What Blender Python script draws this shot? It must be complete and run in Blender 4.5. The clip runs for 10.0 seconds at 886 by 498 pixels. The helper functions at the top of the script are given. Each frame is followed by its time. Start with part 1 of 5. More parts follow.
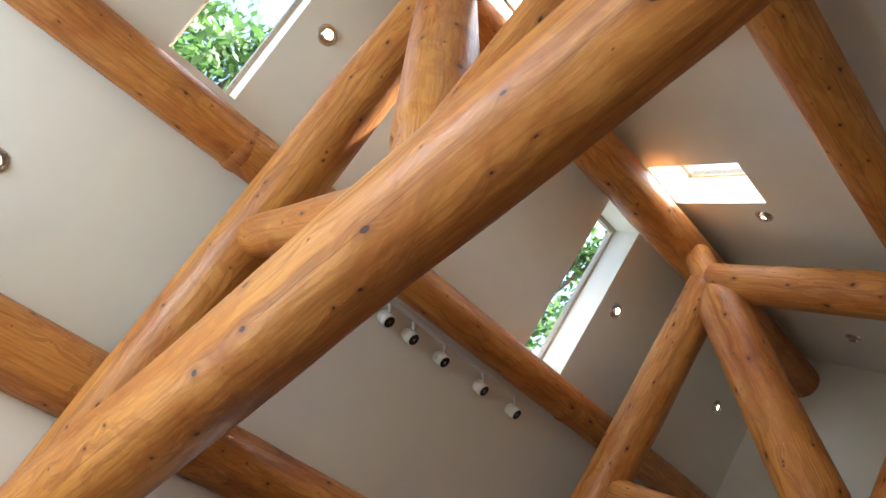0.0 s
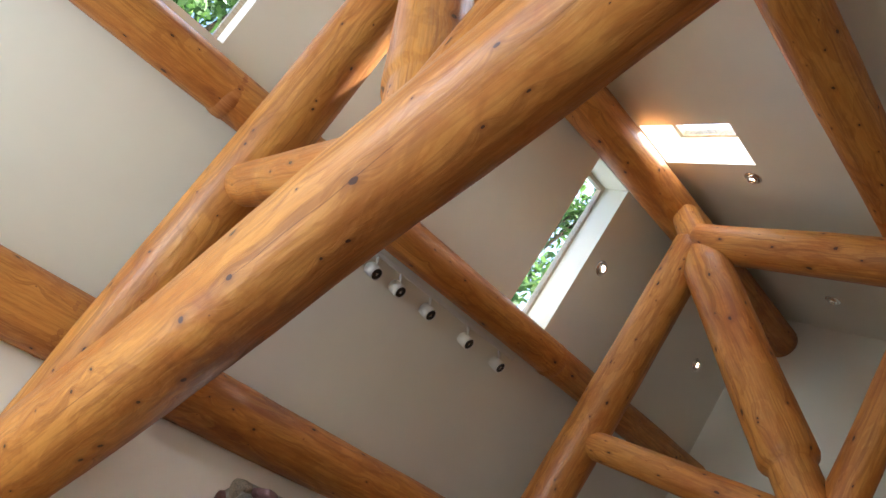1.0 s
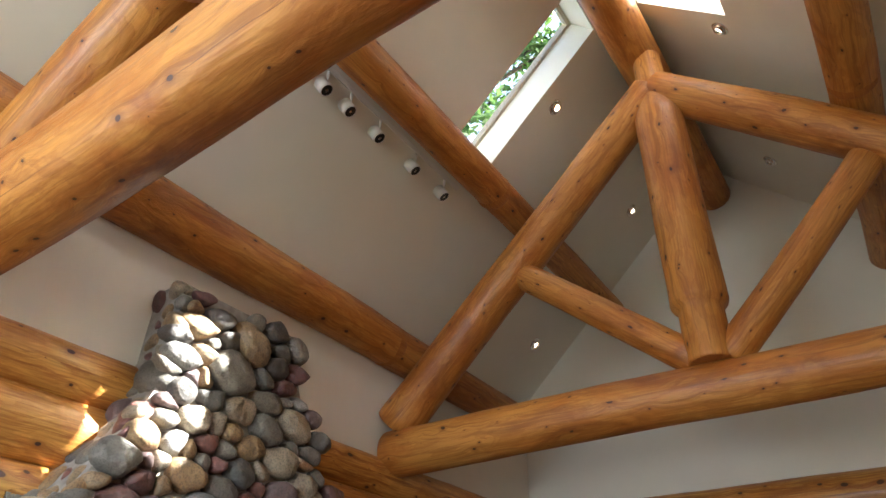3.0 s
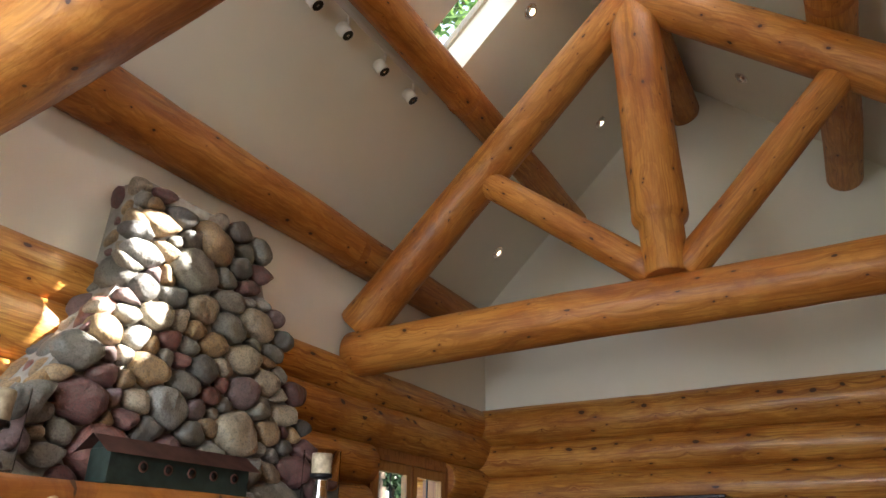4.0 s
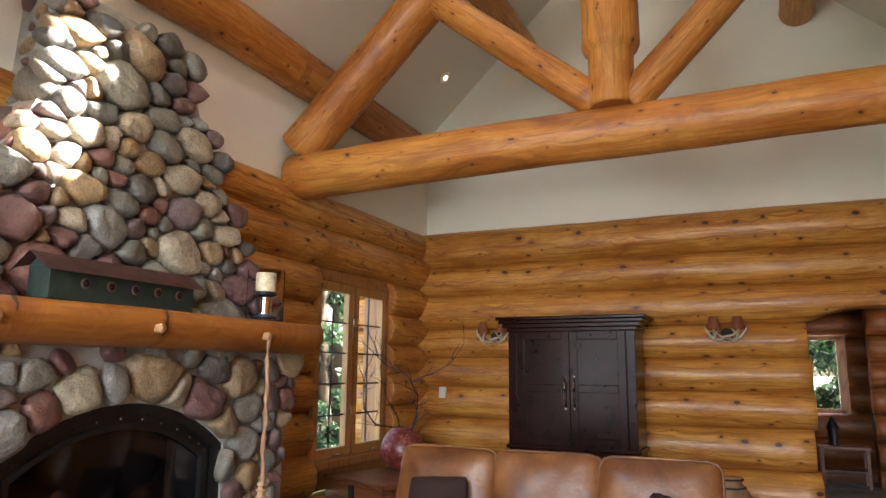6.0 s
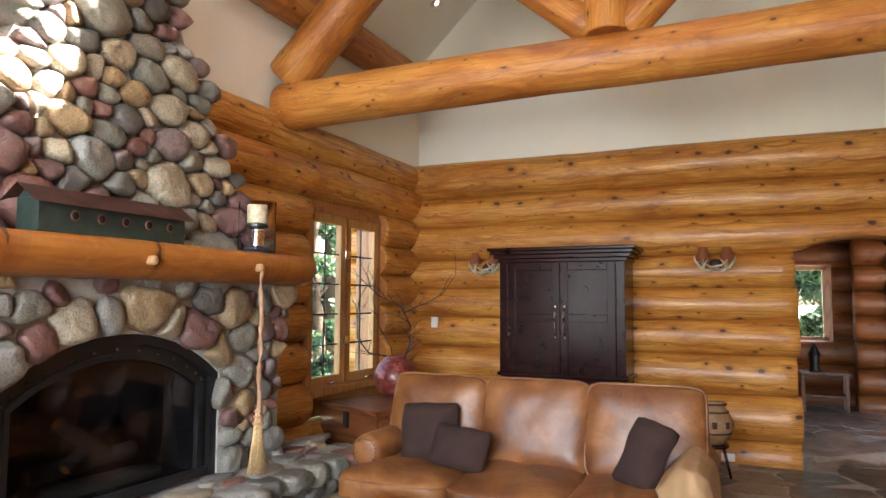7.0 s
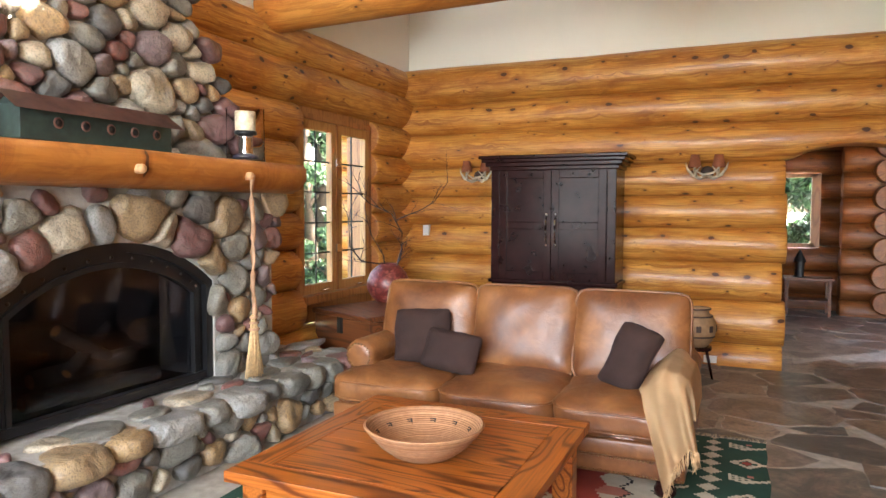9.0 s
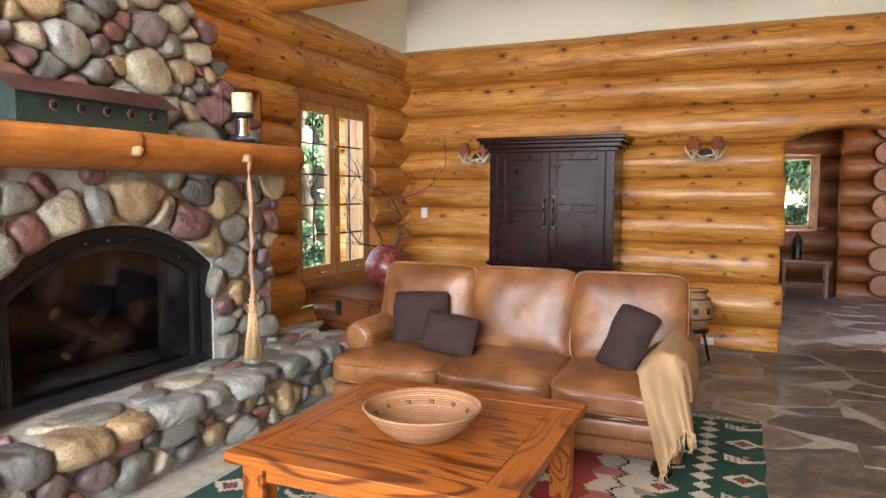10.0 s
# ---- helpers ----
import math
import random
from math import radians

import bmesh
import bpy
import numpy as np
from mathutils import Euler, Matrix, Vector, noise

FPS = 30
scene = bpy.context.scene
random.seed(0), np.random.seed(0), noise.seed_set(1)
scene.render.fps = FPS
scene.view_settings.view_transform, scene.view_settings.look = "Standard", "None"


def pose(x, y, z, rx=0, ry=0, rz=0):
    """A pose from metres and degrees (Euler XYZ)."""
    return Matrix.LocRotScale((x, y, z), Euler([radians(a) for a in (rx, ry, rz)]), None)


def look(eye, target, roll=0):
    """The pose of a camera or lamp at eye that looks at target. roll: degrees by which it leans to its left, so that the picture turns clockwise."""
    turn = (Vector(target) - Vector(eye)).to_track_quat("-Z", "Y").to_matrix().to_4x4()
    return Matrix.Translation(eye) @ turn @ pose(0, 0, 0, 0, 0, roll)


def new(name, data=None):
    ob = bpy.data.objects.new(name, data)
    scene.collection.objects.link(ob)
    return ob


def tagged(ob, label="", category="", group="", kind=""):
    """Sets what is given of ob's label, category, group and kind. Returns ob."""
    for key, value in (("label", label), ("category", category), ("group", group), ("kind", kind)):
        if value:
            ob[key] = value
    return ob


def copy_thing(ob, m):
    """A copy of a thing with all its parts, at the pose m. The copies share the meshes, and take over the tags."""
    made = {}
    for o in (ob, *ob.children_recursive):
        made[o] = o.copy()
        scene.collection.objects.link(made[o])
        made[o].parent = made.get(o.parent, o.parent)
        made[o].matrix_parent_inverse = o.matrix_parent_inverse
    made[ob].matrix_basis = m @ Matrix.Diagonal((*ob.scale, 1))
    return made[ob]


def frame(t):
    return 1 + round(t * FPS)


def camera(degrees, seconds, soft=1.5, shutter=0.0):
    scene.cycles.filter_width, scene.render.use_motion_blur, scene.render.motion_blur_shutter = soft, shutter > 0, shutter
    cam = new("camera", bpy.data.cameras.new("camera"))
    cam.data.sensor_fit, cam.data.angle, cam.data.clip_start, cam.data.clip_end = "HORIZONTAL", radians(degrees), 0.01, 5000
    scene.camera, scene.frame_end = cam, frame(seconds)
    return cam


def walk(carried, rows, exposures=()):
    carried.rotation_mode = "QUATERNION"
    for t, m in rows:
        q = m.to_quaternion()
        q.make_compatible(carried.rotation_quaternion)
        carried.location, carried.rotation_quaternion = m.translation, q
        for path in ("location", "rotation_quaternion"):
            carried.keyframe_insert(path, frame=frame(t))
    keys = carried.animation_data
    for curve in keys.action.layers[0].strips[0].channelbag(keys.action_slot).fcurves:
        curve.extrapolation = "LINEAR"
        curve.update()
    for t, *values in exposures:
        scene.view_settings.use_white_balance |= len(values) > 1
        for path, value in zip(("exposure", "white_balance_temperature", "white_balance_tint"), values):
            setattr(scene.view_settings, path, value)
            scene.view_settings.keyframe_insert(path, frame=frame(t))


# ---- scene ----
cam = camera(65.60, 10.0)
PATH = [
    (0.0, pose(0, 0, 1.5, 140.504, 1.494, 41.809)),
    (0.5, pose(0, 0, 1.5, 139.035, 1.408, 41.153)),
    (1.0, pose(0, 0, 1.5, 136.598, 1.262, 40.067)),
    (1.5, pose(0, 0, 1.5, 133.463, 0.903, 38.550)),
    (2.0, pose(0, 0, 1.5, 129.767, 0.580, 36.892)),
    (2.5, pose(0, 0, 1.5, 126.013, 0.253, 35.100)),
    (4.0, pose(0, 0, 1.5, 114.380, -0.465, 29.894)),
    (4.5, pose(0, 0, 1.5, 110.570, -0.641, 28.102)),
    (5.0, pose(0, 0, 1.5, 106.768, -0.672, 26.647)),
    (5.5, pose(0, 0, 1.5, 103.304, -0.617, 25.622)),
    (7.0, pose(0, 0, 1.5, 94.313, -0.333, 24.335)),
    (7.5, pose(0, 0, 1.5, 92.102, -0.263, 24.038)),
    (8.0, pose(0, 0, 1.5, 89.968, -0.257, 23.921)),
    (8.5, pose(0, 0, 1.5, 88.073, -0.236, 23.800)),
    (9.0, pose(0, 0, 1.5, 86.668, -0.208, 23.635)),
    (9.5, pose(0, 0, 1.5, 85.703, -0.182, 23.513)),
    (10.0, pose(0, 0, 1.5, 85.211, -0.181, 23.483)),
]
EXPOSURES = [(0.0, 3.2, 5650, 10), (2.5, 3.3, 5850, 10), (4.5, 3.4, 6250, 10), (5.5, 3.75, 6300, 10), (7.0, 4.4, 6250, 10), (8.0, 4.75, 6300, 10), (10.0, 4.78, 6300, 10)]
walk(cam, PATH, EXPOSURES)

# ---- light ----
SUN_WAY = Vector((1.0, 0.605, 1.18)).normalized()      # from the room towards the sun
world = bpy.data.worlds.new("sky")
scene.world = world
world.use_nodes = True
wn = world.node_tree.nodes
sky = wn.new("ShaderNodeTexSky")
sky.sky_type = 'NISHITA'
sky.sun_disc = False
sky.sun_elevation = math.asin(SUN_WAY.z)
sky.sun_rotation = math.atan2(SUN_WAY.x, SUN_WAY.y)
sky.dust_density = 5.0
sky.ozone_density = 0.6
wn["Background"].inputs[1].default_value = 0.11
world.node_tree.links.new(sky.outputs[0], wn["Background"].inputs[0])


def lamp(name, kind, m, power, colour, **more):
    data = bpy.data.lights.new(name, kind)
    data.energy, data.color = power, colour
    for key, value in more.items():
        setattr(data, key, value)
    ob = new(name, data)
    ob.matrix_world = m
    return ob


lamp("sun", "SUN", look(SUN_WAY * 30, (0, 0, 0)), 5.0, (1.0, 0.93, 0.82), angle=radians(0.5))
# daylight standing in the openings of the south and west walls
lamp("south_window_light", "AREA", look((-0.35, -3.1, 1.95), (-1.7, 3, 0.6)), 4.2, (0.94, 0.97, 1.0), shape="RECTANGLE", size=2.8, size_y=2.0, spread=radians(72))
lamp("gable_window_light", "AREA", look((-2.0, -3.1, 3.9), (-2.1, 3, 4.6)), 11, (0.90, 0.95, 1.0), shape="RECTANGLE", size=1.7, size_y=1.3)
lamp("west_window_light", "AREA", look((-3.40, -1.3, 1.60), (1.0, -0.9, 2.1)), 4.2, (0.90, 0.95, 1.0), shape="RECTANGLE", size=1.8, size_y=1.4)

# ---- materials ----
class Mat:
    """A node material, built link by link."""

    def __init__(self, name, rough=0.5, metal=0.0, coat=0.0, spec=0.5):
        self.m = bpy.data.materials.new(name)
        self.m.use_nodes = True
        self.t = self.m.node_tree
        self.b = self.t.nodes["Principled BSDF"]
        self.b.inputs["Roughness"].default_value = rough
        self.b.inputs["Metallic"].default_value = metal
        self.b.inputs["Coat Weight"].default_value = coat
        self.b.inputs["Coat Roughness"].default_value = 0.15
        self.b.inputs["Specular IOR Level"].default_value = spec

    def node(self, kind, **values):
        n = self.t.nodes.new("ShaderNode" + kind)
        for key, value in values.items():
            if key.startswith("in_"):
                n.inputs[int(key[3:])].default_value = value
            else:
                setattr(n, key, value)
        return n

    def link(self, a, b):
        self.t.links.new(a, b)

    def coords(self, scale=(1, 1, 1), jitter=False):
        tc = self.node("TexCoord")
        mp = self.node("Mapping")
        mp.inputs["Scale"].default_value = scale
        self.link(tc.outputs["Object"], mp.inputs["Vector"])
        if jitter:
            info = self.node("ObjectInfo")
            mul = self.node("Math", operation="MULTIPLY", in_1=37.0)
            self.link(info.outputs["Random"], mul.inputs[0])
            comb = self.node("CombineXYZ")
            for i in range(3):
                self.link(mul.outputs[0], comb.inputs[i])
            self.link(comb.outputs[0], mp.inputs["Location"])
        return mp.outputs[0]

    def noise(self, vec, scale, detail=4.0, rough=0.55, distort=0.0):
        n = self.node("TexNoise")
        n.inputs["Scale"].default_value = scale
        n.inputs["Detail"].default_value = detail
        n.inputs["Roughness"].default_value = rough
        n.inputs["Distortion"].default_value = distort
        self.link(vec, n.inputs["Vector"])
        return n.outputs[0]

    def ramp(self, fac, stops, hard=False):
        n = self.node("ValToRGB")
        el = n.color_ramp.elements
        if hard:
            n.color_ramp.interpolation = "CONSTANT"
        while len(el) < len(stops):
            el.new(0.5)
        for e, (p, c) in zip(el, stops):
            e.position = p
            e.color = (*c, 1) if len(c) == 3 else c
        self.link(fac, n.inputs[0])
        return n.outputs[0]

    def mix(self, fac, a, b, blend="MIX"):
        n = self.node("Mix", data_type="RGBA", blend_type=blend)
        for sock, v in ((n.inputs[0], fac), (n.inputs[6], a), (n.inputs[7], b)):
            if isinstance(v, (int, float)):
                sock.default_value = v
            elif isinstance(v, tuple):
                sock.default_value = (*v, 1)
            else:
                self.link(v, sock)
        return n.outputs[2]

    def colour(self, out):
        if isinstance(out, tuple):
            self.b.inputs["Base Color"].default_value = (*out, 1)
        else:
            self.link(out, self.b.inputs["Base Color"])
        return self

    def rough(self, fac, lo, hi):
        n = self.node("MapRange", in_3=lo, in_4=hi)
        self.link(fac, n.inputs[0])
        self.link(n.outputs[0], self.b.inputs["Roughness"])
        return self

    def bump(self, height, strength=0.3, distance=0.01):
        n = self.node("Bump")
        n.inputs["Strength"].default_value = strength
        n.inputs["Distance"].default_value = distance
        self.link(height, n.inputs["Height"])
        if self.b.inputs["Normal"].is_linked:
            self.link(self.b.inputs["Normal"].links[0].from_socket, n.inputs["Normal"])
        self.link(n.outputs[0], self.b.inputs["Normal"])
        return self


def log_wood(name, pale, deep, dark, knot=(0.065, 0.020, 0.007), rough=0.42, coat=0.2, cracks=1.0, knots=1.0, streaks=1.0):
    """Peeled, varnished log along z: streaks, drawknife patches, drying cracks, dark knots."""
    k = Mat(name, rough, coat=coat)
    tc = k.node("TexCoord")
    sep = k.node("SeparateXYZ")
    k.link(tc.outputs["Object"], sep.inputs[0])
    turn = k.node("Math", operation="ARCTAN2")
    k.link(sep.outputs[1], turn.inputs[0])
    k.link(sep.outputs[0], turn.inputs[1])
    info = k.node("ObjectInfo")

    def math_node(op, a, b):
        n = k.node("Math", operation=op)
        for sock, val in ((n.inputs[0], a), (n.inputs[1], b)):
            if isinstance(val, (int, float)):
                sock.default_value = val
            else:
                k.link(val, sock)
        return n.outputs[0]

    shift = math_node("MULTIPLY", info.outputs["Random"], 57.0)
    # knots on the unrolled surface
    warp = k.noise(k.coords((7, 7, 5), True), 1.0, 2)
    flat = k.node("CombineXYZ")
    k.link(math_node("ADD", math_node("MULTIPLY", turn.outputs[0], 1.0), math_node("MULTIPLY", warp, 0.25)), flat.inputs[0])
    k.link(math_node("ADD", math_node("ADD", math_node("MULTIPLY", sep.outputs[2], 3.3), shift), math_node("MULTIPLY", warp, 0.2)), flat.inputs[1])
    vor = k.node("TexVoronoi", feature="F1", voronoi_dimensions="2D")
    vor.inputs["Scale"].default_value = 1.0
    k.link(flat.outputs[0], vor.inputs["Vector"])
    pick = k.node("SeparateColor")
    k.link(vor.outputs["Color"], pick.inputs[0])
    size = math_node("MULTIPLY", math_node("POWER", pick.outputs[0], 1.6), 0.118 * knots)
    rel = math_node("DIVIDE", vor.outputs["Distance"], math_node("ADD", size, 0.012))
    core = k.ramp(rel, [(0.55, (1, 1, 1)), (0.72, (0, 0, 0))])
    halo = k.ramp(math_node("DIVIDE", rel, 3.0), [(0.25, (0.55, 0.55, 0.55)), (0.7, (0, 0, 0))])
    # grain that swells round the knots
    bend = math_node("MULTIPLY", math_node("POWER", 2.718, math_node("MULTIPLY", vor.outputs["Distance"], -5.0)), 0.9)
    gv = k.node("CombineXYZ")
    k.link(math_node("ADD", math_node("MULTIPLY", turn.outputs[0], 3.2), bend), gv.inputs[0])
    k.link(math_node("MULTIPLY", sep.outputs[2], 0.55), gv.inputs[1])
    k.link(shift, gv.inputs[2])
    streak = k.noise(gv.outputs[0], 1.6, 7, 0.66, 0.7)
    ribbon = k.noise(gv.outputs[0], 5.5, 5, 0.64, 0.9)
    broad = k.noise(k.coords((3.0, 3.0, 1.2), True), 1.0, 5, 0.6, 0.8)
    fine = k.noise(k.coords((70, 70, 2.5), True), 1.0, 3, 0.6)
    shaved = k.noise(k.coords((5.5, 5.5, 1.6), True), 1.3, 3, 0.5, 1.6)
    c = k.ramp(broad, [(0.32, dark), (0.42, deep), (0.56, pale)])
    c = k.mix(k.ramp(shaved, [(0.50, (0, 0, 0)), (0.53, (0.42, 0.42, 0.42)), (0.70, (0.25, 0.25, 0.25))]), c, tuple((a + b) / 2 for a, b in zip(deep, dark)))
    c = k.mix(k.ramp(shaved, [(0.36, (0.40, 0.40, 0.40)), (0.405, (0, 0, 0))]), c, pale)
    c = k.mix(k.ramp(streak, [(0.38, (0.95 * streaks,) * 3), (0.50, (0, 0, 0))]), c, dark)
    c = k.mix(k.ramp(ribbon, [(0.50, (0, 0, 0)), (0.58, (0.55 * streaks,) * 3), (0.66, (0, 0, 0))]), c, deep)
    c = k.mix(k.ramp(ribbon, [(0.34, (0.8 * streaks,) * 3), (0.45, (0, 0, 0))]), c, pale)
    c = k.mix(k.ramp(fine, [(0.3, (0.6 * streaks,) * 3), (0.55, (0, 0, 0))]), c, dark)
    c = k.mix(halo, c, dark)
    c = k.mix(core, c, knot)
    k.colour(c)
    k.rough(ribbon, rough - 0.16, rough + 0.30)
    k.bump(broad, 0.45, 0.03)
    k.bump(shaved, 0.35, 0.02)
    k.bump(ribbon, 0.25, 0.006)
    if cracks:
        # one long drying check down each log
        wander = k.noise(k.coords((0, 0, 1.1), True), 1.0, 3)
        off = math_node("ADD", math_node("MULTIPLY", wander, 0.35), math_node("SUBTRACT", math_node("MULTIPLY", info.outputs["Random"], 5.0), 2.9))
        near = math_node("ABSOLUTE", math_node("SUBTRACT", turn.outputs[0], off), 0.0)
        line = k.ramp(math_node("MULTIPLY", near, 12.0), [(0.06, (1, 1, 1)), (0.14, (0, 0, 0))])
        gate = k.ramp(k.noise(k.coords((0, 0, 0.7), True), 1.0, 2), [(0.46, (0, 0, 0)), (0.52, (1, 1, 1))])
        cut = k.mix(1.0, line, gate, "MULTIPLY")
        k.colour(k.mix(k.mix(1.0, cut, (0.5, 0.5, 0.5), "MULTIPLY"), c, knot))
    return k.m


LOG = log_wood("varnished_log", (0.60, 0.272, 0.054), (0.47, 0.165, 0.025), (0.23, 0.068, 0.010), rough=0.42, coat=0.12, streaks=0.6, knots=0.78)
LOG_WALL = log_wood("wall_log", (0.66, 0.335, 0.070), (0.50, 0.200, 0.030), (0.26, 0.078, 0.011), rough=0.41, coat=0.18, cracks=0.0, knots=1.35, streaks=1.0)
MANTEL = log_wood("stained_half_log", (0.40, 0.150, 0.026), (0.30, 0.095, 0.014), (0.18, 0.045, 0.007), rough=0.42, coat=0.1, cracks=0.0, streaks=0.5)
# redder hall logs, with the hall's shade darkened into their colour
LOG_HALL_DIMMED = log_wood("reddish_hall_log_dimmed", (0.27, 0.092, 0.020), (0.20, 0.060, 0.011), (0.12, 0.032, 0.006), rough=0.45, coat=0.1, cracks=0.0)
LOG_END = log_wood("sawn_log_end", (0.47, 0.19, 0.045), (0.40, 0.145, 0.03), (0.30, 0.095, 0.02), rough=0.55, coat=0.05, cracks=0.0, knots=0.6)


def plain(name, c, rough=0.5, metal=0.0, coat=0.0, var=0.15, scale=6.0, bump=0.0, grain=80.0):
    k = Mat(name, rough, metal, coat)
    v = k.coords()
    n = k.noise(v, scale, 5)
    dark = tuple(x * (1 - var) for x in c)
    lite = tuple(min(1, x * (1 + var)) for x in c)
    k.colour(k.ramp(n, [(0.3, dark), (0.7, lite)]))
    if bump:
        k.bump(k.noise(v, grain, 3), bump, 0.004)
    return k.m


PLASTER = plain("white_plaster", (0.82, 0.80, 0.71), 0.85, var=0.03, scale=1.3, bump=0.15, grain=140)
JOINT = plain("floor_joint", (0.33, 0.295, 0.25), 0.95, var=0.2, scale=14, bump=0.5, grain=90)
MORTAR = plain("grey_mortar", (0.33, 0.318, 0.29), 0.95, var=0.25, scale=14, bump=0.6, grain=90)
BLACK = plain("black_steel", (0.012, 0.012, 0.013), 0.35, 0.2, var=0.2, scale=9)
WHITE = plain("white_enamel", (0.75, 0.74, 0.70), 0.4, var=0.02)
CHROME = plain("polished_chrome", (0.75, 0.73, 0.70), 0.12, 1.0, var=0.05)


def stone_mat():
    """River stones: grey, tan, ochre, maroon and near-white, one colour a stone, with veins and speckle."""
    k = Mat("river_stone", 0.55, coat=0.08)
    info = k.node("ObjectInfo")
    base = k.ramp(info.outputs["Random"], [
        (0.0, (0.165, 0.160, 0.135)), (0.12, (0.22, 0.205, 0.165)), (0.21, (0.34, 0.222, 0.105)), (0.32, (0.150, 0.066, 0.062)),
        (0.45, (0.205, 0.198, 0.170)), (0.55, (0.38, 0.32, 0.23)), (0.64, (0.105, 0.100, 0.092)), (0.71, (0.203, 0.082, 0.066)),
        (0.79, (0.312, 0.218, 0.117)), (0.86, (0.170, 0.118, 0.118)), (0.92, (0.29, 0.284, 0.265))], hard=True)
    v = k.coords((1, 1, 1), True)
    n1 = k.noise(v, 9.0, 5, 0.6, 0.5)
    n2 = k.noise(v, 90.0, 3, 0.7)
    c = k.mix(k.ramp(n1, [(0.33, (0.4, 0.4, 0.4)), (0.55, (0, 0, 0))]), base, (0.10, 0.09, 0.08))
    c = k.mix(k.ramp(n1, [(0.58, (0, 0, 0)), (0.75, (0.30, 0.30, 0.30))]), c, (0.44, 0.35, 0.25))
    c = k.mix(k.ramp(n2, [(0.38, (0.5, 0.5, 0.5)), (0.52, (0, 0, 0))]), c, (0.06, 0.055, 0.05))
    k.colour(c)
    k.rough(n1, 0.40, 0.7)
    k.bump(k.noise(v, 3.5, 2, 0.5, 0.8), 0.9, 0.07)
    k.bump(n1, 0.8, 0.030)
    k.bump(n2, 0.45, 0.004)
    return k.m


STONE = stone_mat()


def flag_mat():
    k = Mat("flagstone", 0.45, coat=0.1)
    info = k.node("ObjectInfo")
    base = k.ramp(info.outputs["Random"], [(0.0, (0.20, 0.145, 0.105)), (0.2, (0.125, 0.098, 0.076)), (0.38, (0.29, 0.215, 0.155)), (0.55, (0.165, 0.122, 0.092)), (0.7, (0.23, 0.165, 0.115)), (0.84, (0.070, 0.070, 0.062))], hard=True)
    v = k.coords((1, 1, 1), True)
    n1 = k.noise(v, 3.2, 7, 0.68, 1.2)
    n2 = k.noise(v, 34.0, 5, 0.72)
    c = k.mix(k.ramp(n1, [(0.34, (0.75, 0.75, 0.75)), (0.52, (0, 0, 0))]), base, (0.26, 0.195, 0.14))
    c = k.mix(k.ramp(n1, [(0.52, (0, 0, 0)), (0.60, (0.6, 0.6, 0.6)), (0.66, (0.1, 0.1, 0.1))]), c, (0.075, 0.062, 0.05))
    c = k.mix(k.ramp(n2, [(0.36, (0.6, 0.6, 0.6)), (0.56, (0, 0, 0))]), c, (0.06, 0.052, 0.046))
    k.colour(c)
    k.rough(n1, 0.28, 0.6)
    k.bump(n1, 0.4, 0.015)
    k.bump(n2, 0.2, 0.003)
    return k.m


FLAG = flag_mat()


def plank_wood(name, pale, deep, rough=0.35, coat=0.35, along=1, scale=1.0):
    """Sawn, stained boards with flame grain along one axis."""
    k = Mat(name, rough, coat=coat)
    sc = [4.2 * scale] * 3
    sc[along] = 0.55 * scale
    v = k.coords(tuple(sc), True)
    n = k.noise(v, 1.0, 1.5, 0.45, 0.5)
    w = k.node("Math", operation="MULTIPLY", in_1=85.0)
    k.link(n, w.inputs[0])
    sn = k.node("Math", operation="SINE")
    k.link(w.outputs[0], sn.inputs[0])
    sc2 = [120.0] * 3
    sc2[along] = 4.0
    fine = k.noise(k.coords(tuple(sc2), True), 1.0, 2)
    c = k.ramp(sn.outputs[0], [(0.0, pale), (0.55, tuple((a * 3 + b) / 4 for a, b in zip(pale, deep))), (0.98, deep)])
    c = k.mix(k.ramp(fine, [(0.35, (0.45, 0.45, 0.45)), (0.6, (0, 0, 0))]), c, deep)
    k.colour(c)
    k.rough(fine, rough - 0.08, rough + 0.15)
    k.bump(fine, 0.15, 0.002)
    return k.m


TABLE_WOOD = plank_wood("orange_pine_boards", (0.34, 0.100, 0.014), (0.085, 0.019, 0.0035), 0.34, 0.06, along=0)
TABLE_SIDE = plank_wood("orange_pine_rail", (0.33, 0.100, 0.015), (0.10, 0.022, 0.004), 0.34, 0.06, along=1)
for m in (TABLE_WOOD, TABLE_SIDE):
    m.node_tree.nodes["Principled BSDF"].inputs["Specular IOR Level"].default_value = 0.28
CHEST_WOOD = plank_wood("brown_pine_boards", (0.17, 0.055, 0.017), (0.07, 0.02, 0.007), 0.38, 0.1, along=0)
ARMOIRE_WOOD = plain("dark_cherry", (0.019, 0.0048, 0.0042), 0.22, var=0.3, scale=7)
ARMOIRE_WOOD.node_tree.nodes["Principled BSDF"].inputs["Specular IOR Level"].default_value = 0.28
WIN_WOOD = plank_wood("window_fir", (0.44, 0.225, 0.070), (0.34, 0.155, 0.042), 0.4, 0.2, along=2)
PALE_PINE = plank_wood("pale_skylight_pine", (0.55, 0.46, 0.34), (0.46, 0.37, 0.25), 0.5, 0.0, along=1)
TRIM_WOOD = plank_wood("stained_fir_trim", (0.36, 0.15, 0.045), (0.24, 0.09, 0.025), 0.4, 0.2, along=2)


